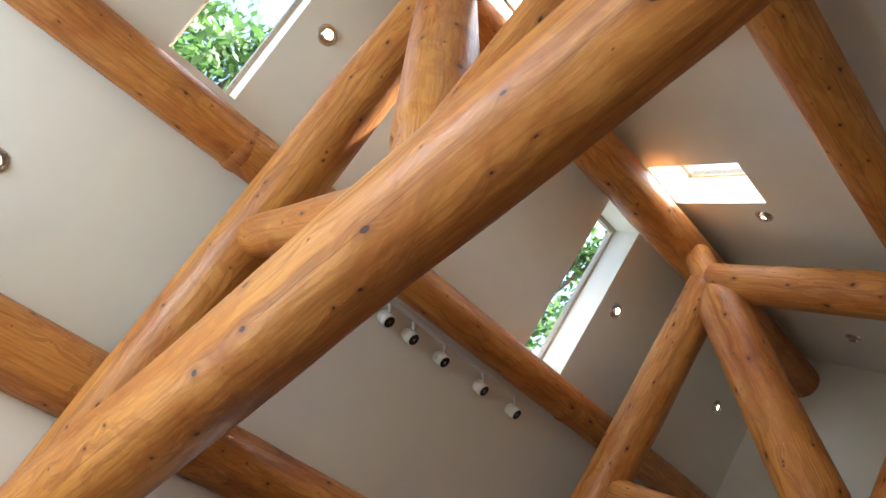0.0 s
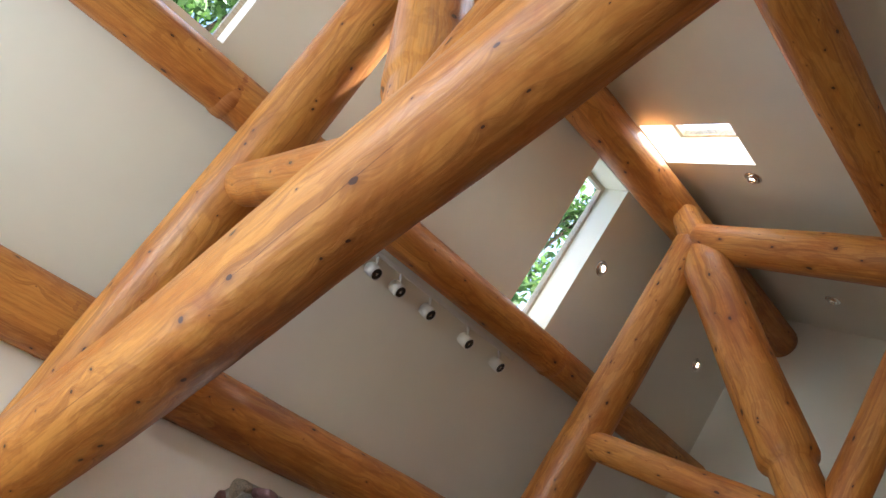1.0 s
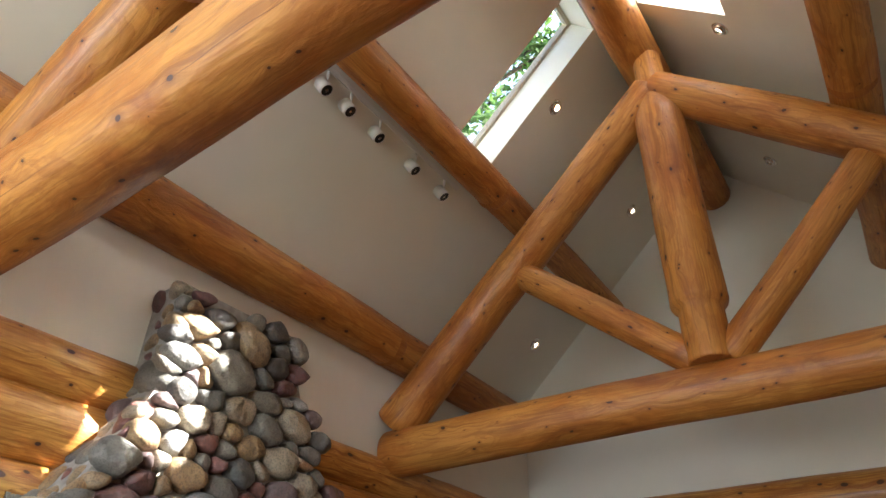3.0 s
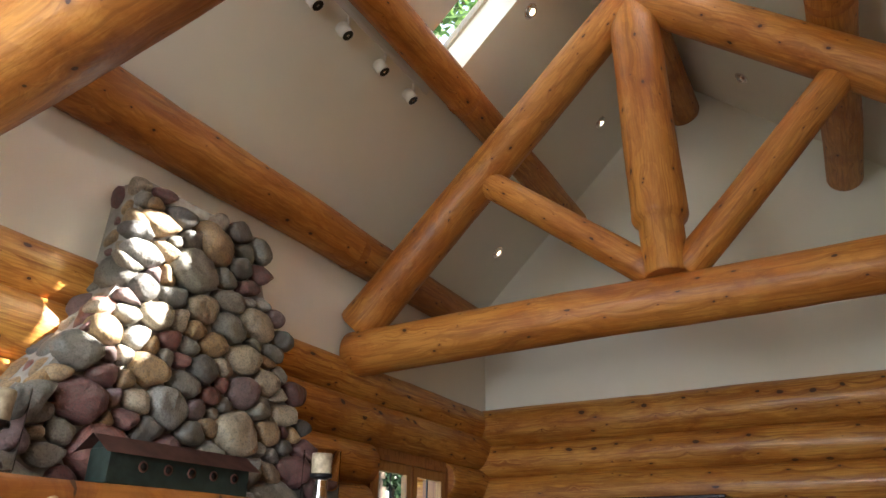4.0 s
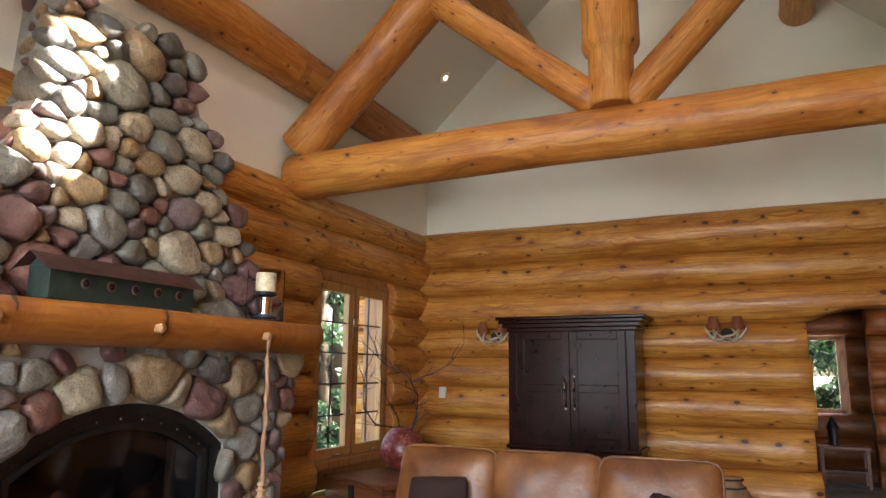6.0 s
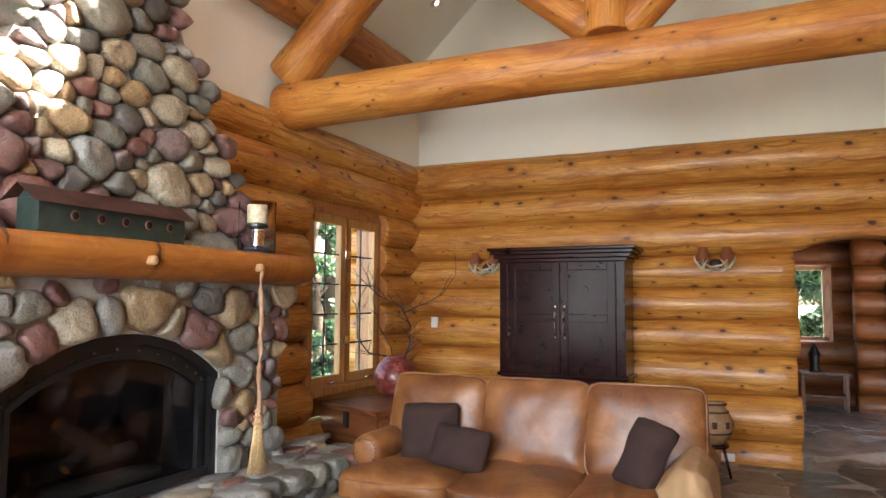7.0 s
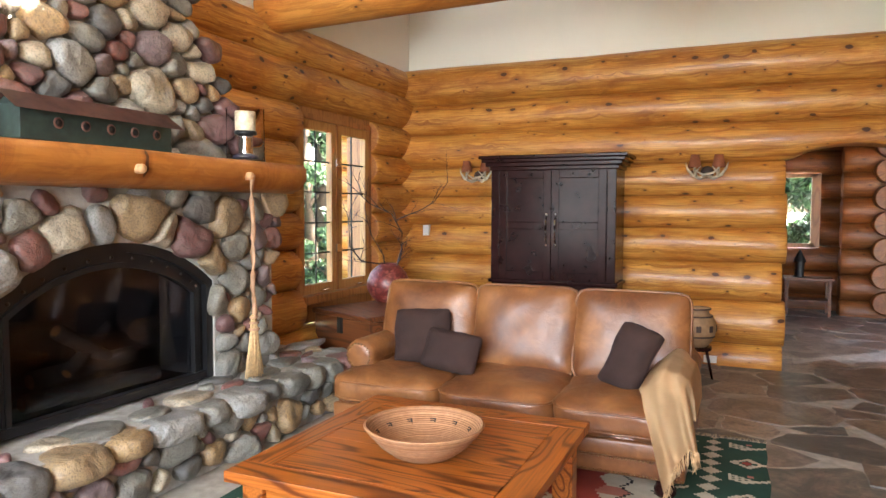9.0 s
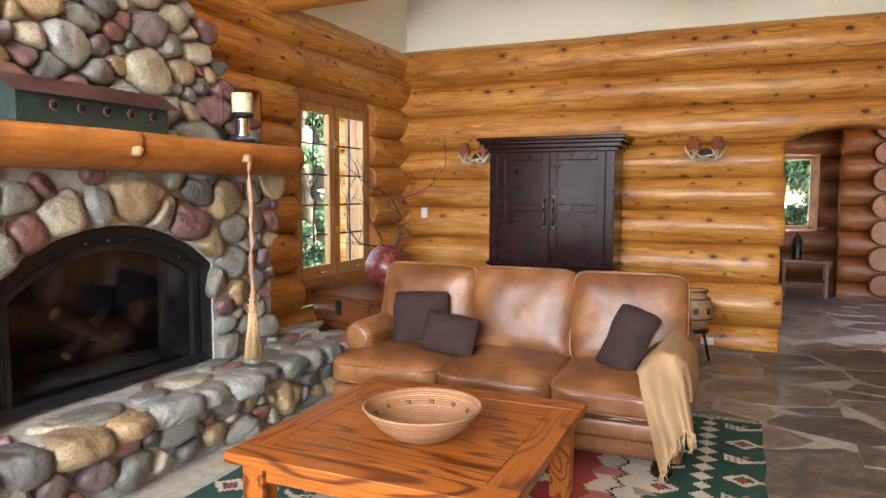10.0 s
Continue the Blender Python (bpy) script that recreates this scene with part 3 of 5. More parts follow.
boards("wall_south", "plain plaster wall with tall windows", [
    (X_W, -2.95, Y_S - 0.25, Y_S, 0, 4.6), (1.05, X_E, Y_S - 0.25, Y_S, 0, 4.2), (-2.95, -1.75, Y_S - 0.25, Y_S, 0, 2.5), (-1.75, 1.05, Y_S - 0.25, Y_S, 0, 0.75),
    (-1.75, -1.1, Y_S - 0.25, Y_S, 2.85, 3.0), (-1.1, 1.05, Y_S - 0.25, Y_S, 2.85, 4.4), (-2.95, -1.1, Y_S - 0.25, Y_S, 4.6, 4.9), (-2.6, 0.6, Y_S - 0.25, Y_S, 4.9, 5.25), (-1.1, 0.9, Y_S - 0.25, Y_S, 4.4, 4.9),
    (-2.2, 0.25, Y_S - 0.25, Y_S, 5.25, 5.7), (-1.75, -0.2, Y_S - 0.25, Y_S, 5.7, 6.1), (-1.3, -0.6, Y_S - 0.25, Y_S, 6.1, 6.5)])
poly_wall("wall_east_plaster", [(X_E, Y_S, 2.9), (X_E, Y_N + 0.02, 2.9), (X_E, Y_N + 0.02, ceil_z(X_E) + 0.05), (X_E, Y_S, ceil_z(X_E) + 0.05)], (0.25, 0, 0), "white plaster knee wall above the log wall")

# ---- packed stones ----
def pack(rnd, u0, u1, v0, v1, sizes, stretch=1.2, tries=90):
    """Seeds of uneven size that do not overlap: (u, v, radius), large ones first."""
    out = []
    for r, share in sizes:
        for _ in range(int(tries * share)):
            u, v = rnd.uniform(u0, u1), rnd.uniform(v0, v1)
            if all(((u - a) / stretch) ** 2 + (v - b) ** 2 > (0.92 * (r + c)) ** 2 for a, b, c in out):
                out.append((u, v, r * rnd.uniform(0.9, 1.1)))
    return out


def cell(seeds, i, gap, stretch, reach):
    """The convex cell of seed i among its neighbours, with a joint left free round it."""
    ui, vi, ri = seeds[i]
    poly = [(-reach * stretch, -reach), (reach * stretch, -reach), (reach * stretch, reach), (-reach * stretch, reach)]
    for j, (u, v, r) in enumerate(seeds):
        if j == i or abs(u - ui) > 2 * reach * stretch or abs(v - vi) > 2 * reach:
            continue
        du, dv = (u - ui) / stretch, v - vi
        d = math.hypot(du, dv)
        h = (d * d + ri * ri - r * r) / (2 * d) - gap / 2
        nu, nv = du / d / stretch, dv / d
        new_poly = []
        for k in range(len(poly)):
            a, b = poly[k], poly[(k + 1) % len(poly)]
            fa, fb = a[0] * nu + a[1] * nv - h, b[0] * nu + b[1] * nv - h
            if fa <= 0:
                new_poly.append(a)
            if fa * fb < 0:
                s = fa / (fa - fb)
                new_poly.append((a[0] + (b[0] - a[0]) * s, a[1] + (b[1] - a[1]) * s))
        poly = new_poly
        if len(poly) < 3:
            return None
    return poly


def rounded(poly, times=2, cut=0.25):
    for _ in range(times):
        out = []
        for k in range(len(poly)):
            a, b = poly[k], poly[(k + 1) % len(poly)]
            out += [(a[0] + (b[0] - a[0]) * cut, a[1] + (b[1] - a[1]) * cut), (b[0] + (a[0] - b[0]) * cut, b[1] + (a[1] - b[1]) * cut)]
        poly = out
    return poly


def ring_points(poly, n):
    """n points evenly round a closed outline."""
    pts = np.array(poly + poly[:1])
    run = np.concatenate([[0], np.cumsum(np.hypot(*np.diff(pts, axis=0).T))])
    s = np.linspace(0, run[-1], n, endpoint=False)
    return np.stack([np.interp(s, run, pts[:, 0]), np.interp(s, run, pts[:, 1])], 1)


DOME = ((0.95, -0.35), (1.0, 0.10), (0.985, 0.42), (0.89, 0.75), (0.66, 0.95), (0.33, 1.0))
FLAT = ((1.0, -1.0), (1.0, 0.75), (0.992, 0.95), (0.98, 1.0))


def stone_mesh(name, poly, depth, place, seed, rings=DOME, n=16, rough=0.10, turns=2, ragged=0.0):
    """A stone over its cell; place(u, v, out) gives the spot in the parent's space. Returns mesh and centre."""
    out = ring_points(rounded(poly, turns), n)
    if ragged:
        out = out + np.array([[noise.noise(Vector((u * 6, v * 6, seed))), noise.noise(Vector((u * 6, v * 6, seed + 9)))] for u, v in out]) * ragged
    c = out.mean(0)
    origin = Vector(place(c[0], c[1], 0))
    verts, faces = [], []
    lean = (math.sin(seed * 3.7) * 0.38, math.cos(seed * 2.9) * 0.38)
    size = float(np.abs(out - c).max())
    for s, h in rings:
        for k in range(n):
            q = c + (out[k] - c) * s
            hh = h * (1 + lean[0] * (q[0] - c[0]) / size + lean[1] * (q[1] - c[1]) / size) if h > 0 else h
            p = Vector(place(q[0], q[1], hh * depth))
            verts.append(p - origin)
    verts.append(Vector(place(c[0], c[1], depth)) - origin)
    if rough:
        for k, v in enumerate(verts):
            verts[k] = v * (1 + rough * noise.noise(v * 7 + Vector((seed, seed * 2.1, 0))) + 0.5 * rough * noise.noise(v * 19 + Vector((0, seed, seed))))
    for a in range(len(rings) - 1):
        for k in range(n):
            faces.append((a * n + k, a * n + (k + 1) % n, (a + 1) * n + (k + 1) % n, (a + 1) * n + k))
    last = (len(rings) - 1) * n
    for k in range(n):
        faces.append((last + k, last + (k + 1) % n, len(verts) - 1))
    me = bpy.data.meshes.new(name)
    me.from_pydata(verts, [], faces)
    return me, origin


def lay_stones(name, parent, material, seeds, inside, place, gap, depth, stretch=1.2, rings=DOME, n=18, rough=0.17, reach=0.30, turns=2, ragged=0.0):
    count = 0
    for i, (u, v, r) in enumerate(seeds):
        if not inside(u, v):
            continue
        poly = cell(seeds, i, gap, stretch, min(reach, r * 2.1))
        if not poly:
            continue
        poly = [(u + a, v + b) for a, b in poly]
        size = math.sqrt(abs(sum(a[0] * b[1] - a[1] * b[0] for a, b in zip(poly, poly[1:] + poly[:1]))) / 2)
        if size < 0.03:
            continue
        d = depth if isinstance(depth, float) else depth(size)
        me, origin = stone_mesh(name, poly, d, place, i + u * 3, rings, n, rough, turns, ragged)
        me.materials.append(material)
        if not ragged:
            me.shade_smooth()
        bm = bmesh.new()
        bm.from_mesh(me)
        bmesh.ops.recalc_face_normals(bm, faces=bm.faces[:])
        bm.to_mesh(me)
        bm.free()
        ob = new(name, me)
        ob.parent = parent
        ob.matrix_basis = Matrix.Translation(origin)
        count += 1
    return count


# ---- fireplace ----
FIRE_Y, CHIM_Y = 2.68, 2.76
BENCH_X, BREAST_X = -2.76, -3.12
CHIM = ((1.66, 1.36), (1.85, 1.22), (2.2, 1.0), (2.45, 0.86), (2.7, 0.71), (3.2, 0.55), (3.6, 0.47), (4.3, 0.45))
CHIM_S = ((1.66, 1.36), (1.85, 1.25), (2.2, 1.07), (2.35, 0.98), (2.57, 0.85), (2.84, 0.70), (3.1, 0.64), (4.3, 0.59))


def chim_half(z):
    """Half width north of the middle line."""
    return float(np.interp(z, [p[0] for p in CHIM], [p[1] for p in CHIM]))


def chim_south(z):
    return float(np.interp(z, [p[0] for p in CHIM_S], [p[1] for p in CHIM_S]))


def chim_x(z):
    return float(np.interp(z, [1.7, 3.8], [-3.14, -3.36]))


ARC_Y, ARC_HALF, ARC_Z, ARC_RISE, HEARTH_Z = 2.715, 0.735, 1.035, 0.275, 0.40
ARC_R = (ARC_HALF ** 2 + ARC_RISE ** 2) / (2 * ARC_RISE)


def arc_top(y, grow=0.0):
    d = y - ARC_Y
    if abs(d) >= ARC_HALF + grow:
        return 0.0
    return ARC_Z + ARC_RISE - ARC_R + math.sqrt((ARC_R + grow) ** 2 - d * d)


fireplace = thing("fireplace", "river-stone fireplace with flared chimney, raised hearth and arched firebox", "fireplace")
body = bmesh.new()
# chimney core, in courses that follow the flare
zs = [1.66 + 0.08 * i for i in range(25)]
ringv = []
for z in zs:
    h, hs, x = chim_half(z) - 0.07, chim_south(z) - 0.07, chim_x(z) - 0.03
    ringv.append([body.verts.new(p) for p in ((x, CHIM_Y - hs, z), (x, CHIM_Y + h, z), (-3.62, CHIM_Y + h, z), (-3.62, CHIM_Y - hs, z))])
for a, b in zip(ringv, ringv[1:]):
    for k in range(4):
        body.faces.new((a[k], a[(k + 1) % 4], b[(k + 1) % 4], b[k]))
body.faces.new(ringv[-1])
# breast in upright strips round the arched opening
y0, y1 = FIRE_Y - 1.36, FIRE_Y + 1.36
outline = [(y0, HEARTH_Z - 0.02), (ARC_Y - ARC_HALF, HEARTH_Z - 0.02)]
outline += [(y, arc_top(y)) for y in [ARC_Y - ARC_HALF * 0.999 * math.cos(math.pi * k / 24) for k in range(25)]]
outline += [(ARC_Y + ARC_HALF, HEARTH_Z - 0.02), (y1, HEARTH_Z - 0.02), (y1, 1.70), (y0, 1.70)]
f = body.faces.new([body.verts.new((BREAST_X, y, z)) for y, z in outline])
ext = bmesh.ops.extrude_face_region(body, geom=[f])
bmesh.ops.translate(body, verts=[v for v in ext["geom"] if isinstance(v, bmesh.types.BMVert)], vec=(-0.48, 0, 0))
bmesh.ops.triangulate(body, faces=[g for g in body.faces if len(g.verts) > 4])
bmesh.ops.recalc_face_normals(body, faces=body.faces[:])
part("hearth_core", box(-3.60, BENCH_X, 0.95, 4.58, 0.0, HEARTH_Z - 0.015), MORTAR, fireplace, smooth=False)
part("mortar_core", body, MORTAR, fireplace, "rough grey mortar between the stones", smooth=False)

rnd = random.Random(11)
BIG = [(0.135, 0.03), (0.105, 0.12), (0.080, 0.8), (0.058, 5.0), (0.040, 22.0)]
deep = lambda s: min(0.105, 0.30 * s + 0.026)
# chimney front
seeds = pack(rnd, CHIM_Y - 1.5, CHIM_Y + 1.5, 1.72, 4.2, BIG, 1.25, 420)
lay_stones("stone", fireplace, STONE, seeds, lambda u, v: -chim_south(v) + 0.05 < u - CHIM_Y < chim_half(v) - 0.01 and v < 3.55, lambda u, v, o: (chim_x(v) + o - 0.012, u, min(v, 3.64)), 0.008, deep, 1.25, turns=1)
# the chimney's south flank
seeds = pack(rnd, -3.70, -3.10, 1.72, 4.2, BIG, 1.0, 260)
lay_stones("stone", fireplace, STONE, seeds, lambda u, v: -3.62 < u < chim_x(v) - 0.0 and v < 3.62, lambda u, v, o: (u, CHIM_Y - chim_south(v) - o + 0.105, v), 0.016, deep, 1.0, reach=0.12)
# breast round the firebox
LOW = [(0.13, 0.04), (0.10, 0.35), (0.075, 2.0), (0.052, 8.0), (0.036, 16.0)]
seeds = pack(rnd, FIRE_Y - 1.55, FIRE_Y + 1.55, 0.30, 1.75, LOW, 1.05, 330)
seeds = [s for s in seeds if not (abs(s[0] - ARC_Y) < ARC_HALF + 0.26 and s[1] < arc_top(s[0], 0.20) + 0.07)]
arc = []
k, reach = 0, -ARC_HALF - 0.10
while reach < ARC_HALF + 0.12:
    w = (0.125, 0.085, 0.11, 0.095, 0.14, 0.08)[k % 6]
    a = math.asin(max(-1.0, min(1.0, (reach + w) / (ARC_R + 0.1))))
    for d in (1, -1):
        rr = ARC_R + d * w * 0.92
        arc.append((ARC_Y + rr * math.sin(a), ARC_Z + ARC_RISE - ARC_R + rr * math.cos(a), w))
    reach += 1.93 * w
    k += 1
for side in (-1, 1):
    for i in range(4):
        w = (0.095, 0.075, 0.09, 0.08)[i]
        z = 0.48 + 0.14 * i
        for d in (1, -1):
            arc.append((ARC_Y + side * (ARC_HALF + d * w), z, w))
seeds = [s for s in seeds if all(math.hypot(s[0] - a[0], s[1] - a[1]) > 0.66 * (s[2] + a[2]) for a in arc)] + arc


def on_breast(u, v):
    inside_box = abs(u - ARC_Y) < ARC_HALF and v < arc_top(u)
    return abs(u - FIRE_Y) < 1.40 and HEARTH_Z < v < 1.60 and not inside_box


lay_stones("stone", fireplace, STONE, seeds, on_breast, lambda u, v, o: (BREAST_X + o - 0.012, u, v), 0.007, deep, 1.05, turns=1)
# raised hearth: face, end and top
def boulder(parent, at, size, seed):
    """A worn slab: a rounded block with a flattened top and an uneven skin."""
    bm = bmesh.new()
    bmesh.ops.create_icosphere(bm, subdivisions=3, radius=1.0)
    off = Vector((seed * 1.7, seed * 3.1, seed))
    for v in bm.verts:
        p = v.co.normalized()
        q = p / (abs(p.x) ** 2.8 + abs(p.y) ** 2.8 + abs(p.z) ** 2.8) ** (1 / 2.8)
        q = q * (1 + 0.16 * noise.noise(p * 1.2 + off) + 0.07 * noise.noise(p * 3 + off))
        q.z = min(q.z, 0.80 + 0.05 * noise.noise(p * 2 + off))
        v.co = Vector((q.x * size[0], q.y * size[1], q.z * size[2]))
    return part("cap_stone", bm, STONE, parent, m=Matrix.Translation(at) @ Matrix.Rotation(0.12 * math.sin(seed * 5), 4, 'Z'))


cap_y, cap_n = 1.15, 0
while cap_y < 4.45:
    long = rnd.uniform(0.22, 0.37) if cap_y < 2.6 else rnd.uniform(0.17, 0.32)
    boulder(fireplace, (-2.80 + rnd.uniform(-0.02, 0.03), cap_y + long / 2, 0.328), (rnd.uniform(0.11, 0.15), long / 2 * 1.05, rnd.uniform(0.072, 0.092)), cap_n)
    cap_y += long
    cap_n += 1
seeds = pack(rnd, 1.0, 4.75, -0.1, 0.46, LOW[1:], 1.25, 330)
lay_stones("stone", fireplace, STONE, seeds, lambda u, v: 1.2 < u < 4.58 and 0.03 < v < 0.29, lambda u, v, o: (BENCH_X + o * 1.1 - 0.015, u, max(0.0, min(v, 0.40))), 0.007, deep, 1.25, turns=1)
seeds = pack(rnd, -3.7, -2.70, -0.1, 0.5, LOW[1:], 1.2, 160)
lay_stones("stone", fireplace, STONE, seeds, lambda u, v: -3.5 < u < -2.76 and 0.03 < v < 0.385, lambda u, v, o: (u, 4.58 + o - 0.015, max(0.0, min(v, 0.40))), 0.010, deep, 1.2)
seeds = pack(rnd, 1.0, 4.75, -3.65, -2.66, [(0.125, 0.5), (0.095, 3.0), (0.065, 8.0), (0.042, 14.0)], 1.5, 330)
lay_stones("hearth_stone", fireplace, STONE, seeds, lambda u, v: 1.2 < u < 4.57 and ((-3.10 if u < 4.05 else -3.5) < v < -2.88), lambda u, v, o: (v, u, HEARTH_Z - 0.015 + o), 0.034, 0.026, 1.5, ((1.0, -0.5), (1.0, 0.3), (0.95, 0.75), (0.80, 1.0), (0.4, 1.05)), rough=0.05)

# mantel: a half log flattened on top, with pegs in its face
bm = bmesh.new()
prof = [(-3.14, 1.615), (-2.98, 1.60), (-2.88, 1.63), (-2.835, 1.70), (-2.84, 1.765), (-2.865, 1.80), (-3.14, 1.805)]
rings = []
for k in range(41):
    s = k / 40
    y = 1.05 + 3.12 * s
    end = 1 - 0.35 * max(0, (s - 0.965) / 0.035) ** 2
    ring = []
    for x, z in prof:
        d = Vector((y * 1.4, z * 4, 3.3))
        ring.append(bm.verts.new((-3.14 + (x + 3.14) * end + (0.012 * noise.noise(d) if x > -3.1 else 0), y + (0.05 * (z - 1.6) / 0.2 if s > 0.99 else 0), z + 0.008 * noise.noise(d + Vector((5, 0, 0))))))
    rings.append(ring)
for a, b in zip(rings, rings[1:]):
    for k in range(len(prof)):
        j = (k + 1) % len(prof)
        bm.faces.new((a[k], a[j], b[j], b[k]))
bm.faces.new(rings[0][::-1])
bm.faces.new(rings[-1])
bmesh.ops.recalc_face_normals(bm, faces=bm.faces[:])
bmesh.ops.rotate(bm, verts=bm.verts[:], cent=(0, 0, 0), matrix=Matrix.Rotation(radians(90), 3, 'X'))
mantel = thing("mantel_shelf", "stained half-log mantel shelf across the stone fireplace", "mantel")
part("shelf", bm, MANTEL, mantel, m=pose(0, 0, 0, -90), smooth=True)
for y in (1.76, 2.61, 3.455):
    bm = lathe([(0.0, 0.0), (0.024, 0.0), (0.026, 0.05), (0.020, 0.062), (0.0, 0.064)], 14)
    part("peg", bm, PEG, mantel, "pale wooden peg", m=pose(-2.865, y, 1.70, 0, 90, 0))

# firebox: steel frame, glass, dark box, ceramic logs
def arc_line(grow, n=28, foot=HEARTH_Z + 0.01):
    pts = [(ARC_Y - ARC_HALF - grow, foot)]
    for k in range(n + 1):
        y = ARC_Y - (ARC_HALF + grow) * 0.9995 * math.cos(math.pi * k / n)
        pts.append((y, arc_top(y, grow)))
    return pts + [(ARC_Y + ARC_HALF + grow, foot)]


def arc_band(g0, g1, x0, x1, foot=HEARTH_Z + 0.01):
    bm = bmesh.new()
    a, b = arc_line(g0, foot=foot), arc_line(g1, foot=foot)
    rows = []
    for (ya, za), (yb, zb) in zip(a, b):
        rows.append([bm.verts.new(p) for p in ((x0, ya, za), (x1, ya, za), (x1, yb, zb), (x0, yb, zb))])
    for r, s in zip(rows, rows[1:]):
        for k in range(4):
            bm.faces.new((r[k], r[(k + 1) % 4], s[(k + 1) % 4], s[k]))
    bm.faces.new(rows[0][::-1])
    bm.faces.new(rows[-1])
    bmesh.ops.recalc_face_normals(bm, faces=bm.faces[:])
    return bm


firebox = thing("firebox", "black steel firebox with an arched glass front, unlit", "fireplace insert")
part("outer_frame", arc_band(-0.055, 0.03, -3.20, -3.135), BLACK, firebox, smooth=False)
part("inner_frame", arc_band(-0.14, -0.11, -3.20, -3.155), BLACK, firebox, smooth=False)
part("face_plate", arc_band(-0.125, -0.045, -3.20, -3.175), BLACK, firebox, smooth=False)
for y in (ARC_Y - ARC_HALF + 0.10, ARC_Y + ARC_HALF - 0.10):
    part("door_edge", box(-3.176, -3.158, y - 0.008, y + 0.008, HEARTH_Z + 0.06, 1.0, 0.003), BLACK, firebox, smooth=False)
part("bottom_rail", box(-3.20, -3.14, ARC_Y - ARC_HALF + 0.01, ARC_Y + ARC_HALF - 0.01, HEARTH_Z + 0.01, HEARTH_Z + 0.06, 0.006), BLACK, firebox, smooth=False)
for i, (y, z) in enumerate(arc_line(-0.085, 14)):
    part("rivet", lathe([(0.011, 0), (0.010, 0.006), (0.005, 0.010), (0.0, 0.011)], 8), BRONZE, firebox, m=pose(-3.176, y, max(z, HEARTH_Z + 0.1), 0, 90, 0))
bm = bmesh.new()
front = [bm.verts.new((-3.186, y, z)) for y, z in arc_line(-0.10)]
back = [bm.verts.new((-3.192, y, z)) for y, z in arc_line(-0.10)]
bm.faces.new(front)
bm.faces.new(back[::-1])
for i in range(len(front)):
    j = (i + 1) % len(front)
    bm.faces.new((front[i], back[i], back[j], front[j]))
bmesh.ops.recalc_face_normals(bm, faces=bm.faces[:])
pane = part("glass_front", bm, FIRE_GLASS, firebox, "dark reflective glass", smooth=False)
pane.visible_shadow = False
box_bm = box(-3.58, -3.56, ARC_Y - 0.7, ARC_Y + 0.7, 0.38, 1.45)
box(-3.58, -3.2, ARC_Y - 0.72, ARC_Y - 0.70, 0.38, 1.45, bm=box_bm)
box(-3.58, -3.2, ARC_Y + 0.70, ARC_Y + 0.72, 0.38, 1.45, bm=box_bm)
box(-3.58, -3.2, ARC_Y - 0.7, ARC_Y + 0.7, 1.43, 1.45, bm=box_bm)
box(-3.58, -3.2, ARC_Y - 0.7, ARC_Y + 0.7, 0.40, 0.42, bm=box_bm)
part("liner", box_bm, SOOT, firebox, smooth=False)
for a, b, r in (((-3.34, 2.30, 0.50), (-3.30, 3.15, 0.49), 0.05), ((-3.42, 2.40, 0.58), (-3.40, 3.05, 0.62), 0.055), ((-3.33, 2.55, 0.60), (-3.46, 2.95, 0.80), 0.04), ((-3.36, 2.50, 0.84), (-3.40, 2.86, 0.62), 0.045)):
    log("ceramic_log", a, b, r, r * 0.9, firebox, material=PAPER, seg=12)

# ---- on the mantel ----
bird = thing("birdhouse", "long dark green birdhouse with five holes and a rust tin roof", "birdhouse", (-2.985, 2.47, 1.805))
part("body", box(-0.075, 0.075, -0.435, 0.435, 0.0, 0.155, 0.003), GREEN_PAINT, bird, smooth=False)
bm = bmesh.new()
for x0, z0, x1, z1 in ((-0.13, 0.125, 0.0, 0.215), (0.13, 0.125, 0.0, 0.215)):
    a = [bm.verts.new(p) for p in ((x0, -0.49, z0), (x0, 0.475, z0), (x1, 0.475, z1), (x1, -0.49, z1))]
    f = bm.faces.new(a)
    bmesh.ops.solidify(bm, geom=[f], thickness=0.008)
bmesh.ops.recalc_face_normals(bm, faces=bm.faces[:])
part("roof", bm, RUST, bird, "bent rust-brown tin roof", smooth=False)
bm = bmesh.new()
for y in (-0.435, 0.427):
    a = [bm.verts.new(p) for p in ((-0.07, y, 0.155), (0.07, y, 0.155), (0, y, 0.207))]
    b = [bm.verts.new(v.co + Vector((0, 0.008, 0))) for v in a]
    bm.faces.new(a)
    bm.faces.new(b[::-1])
    for i in range(3):
        bm.faces.new((a[i], b[i], b[(i + 1) % 3], a[(i + 1) % 3]))
bmesh.ops.recalc_face_normals(bm, faces=bm.faces[:])
part("gable", bm, GREEN_PAINT, bird, smooth=False)
for k in range(5):
    h = part("entry_hole", lathe([(0.0, 0.0), (0.019, 0.0), (0.019, 0.003), (0.0, 0.003)], 16), HOLE, bird, m=pose(0.0745, -0.25 + 0.145 * k, 0.085, 0, 90, 0))
    part("hole_rim", lathe([(0.018, 0.0), (0.027, 0.001), (0.025, 0.004), (0.018, 0.004)], 16), RUST, bird, m=pose(0.0745, -0.25 + 0.145 * k, 0.085, 0, 90, 0))

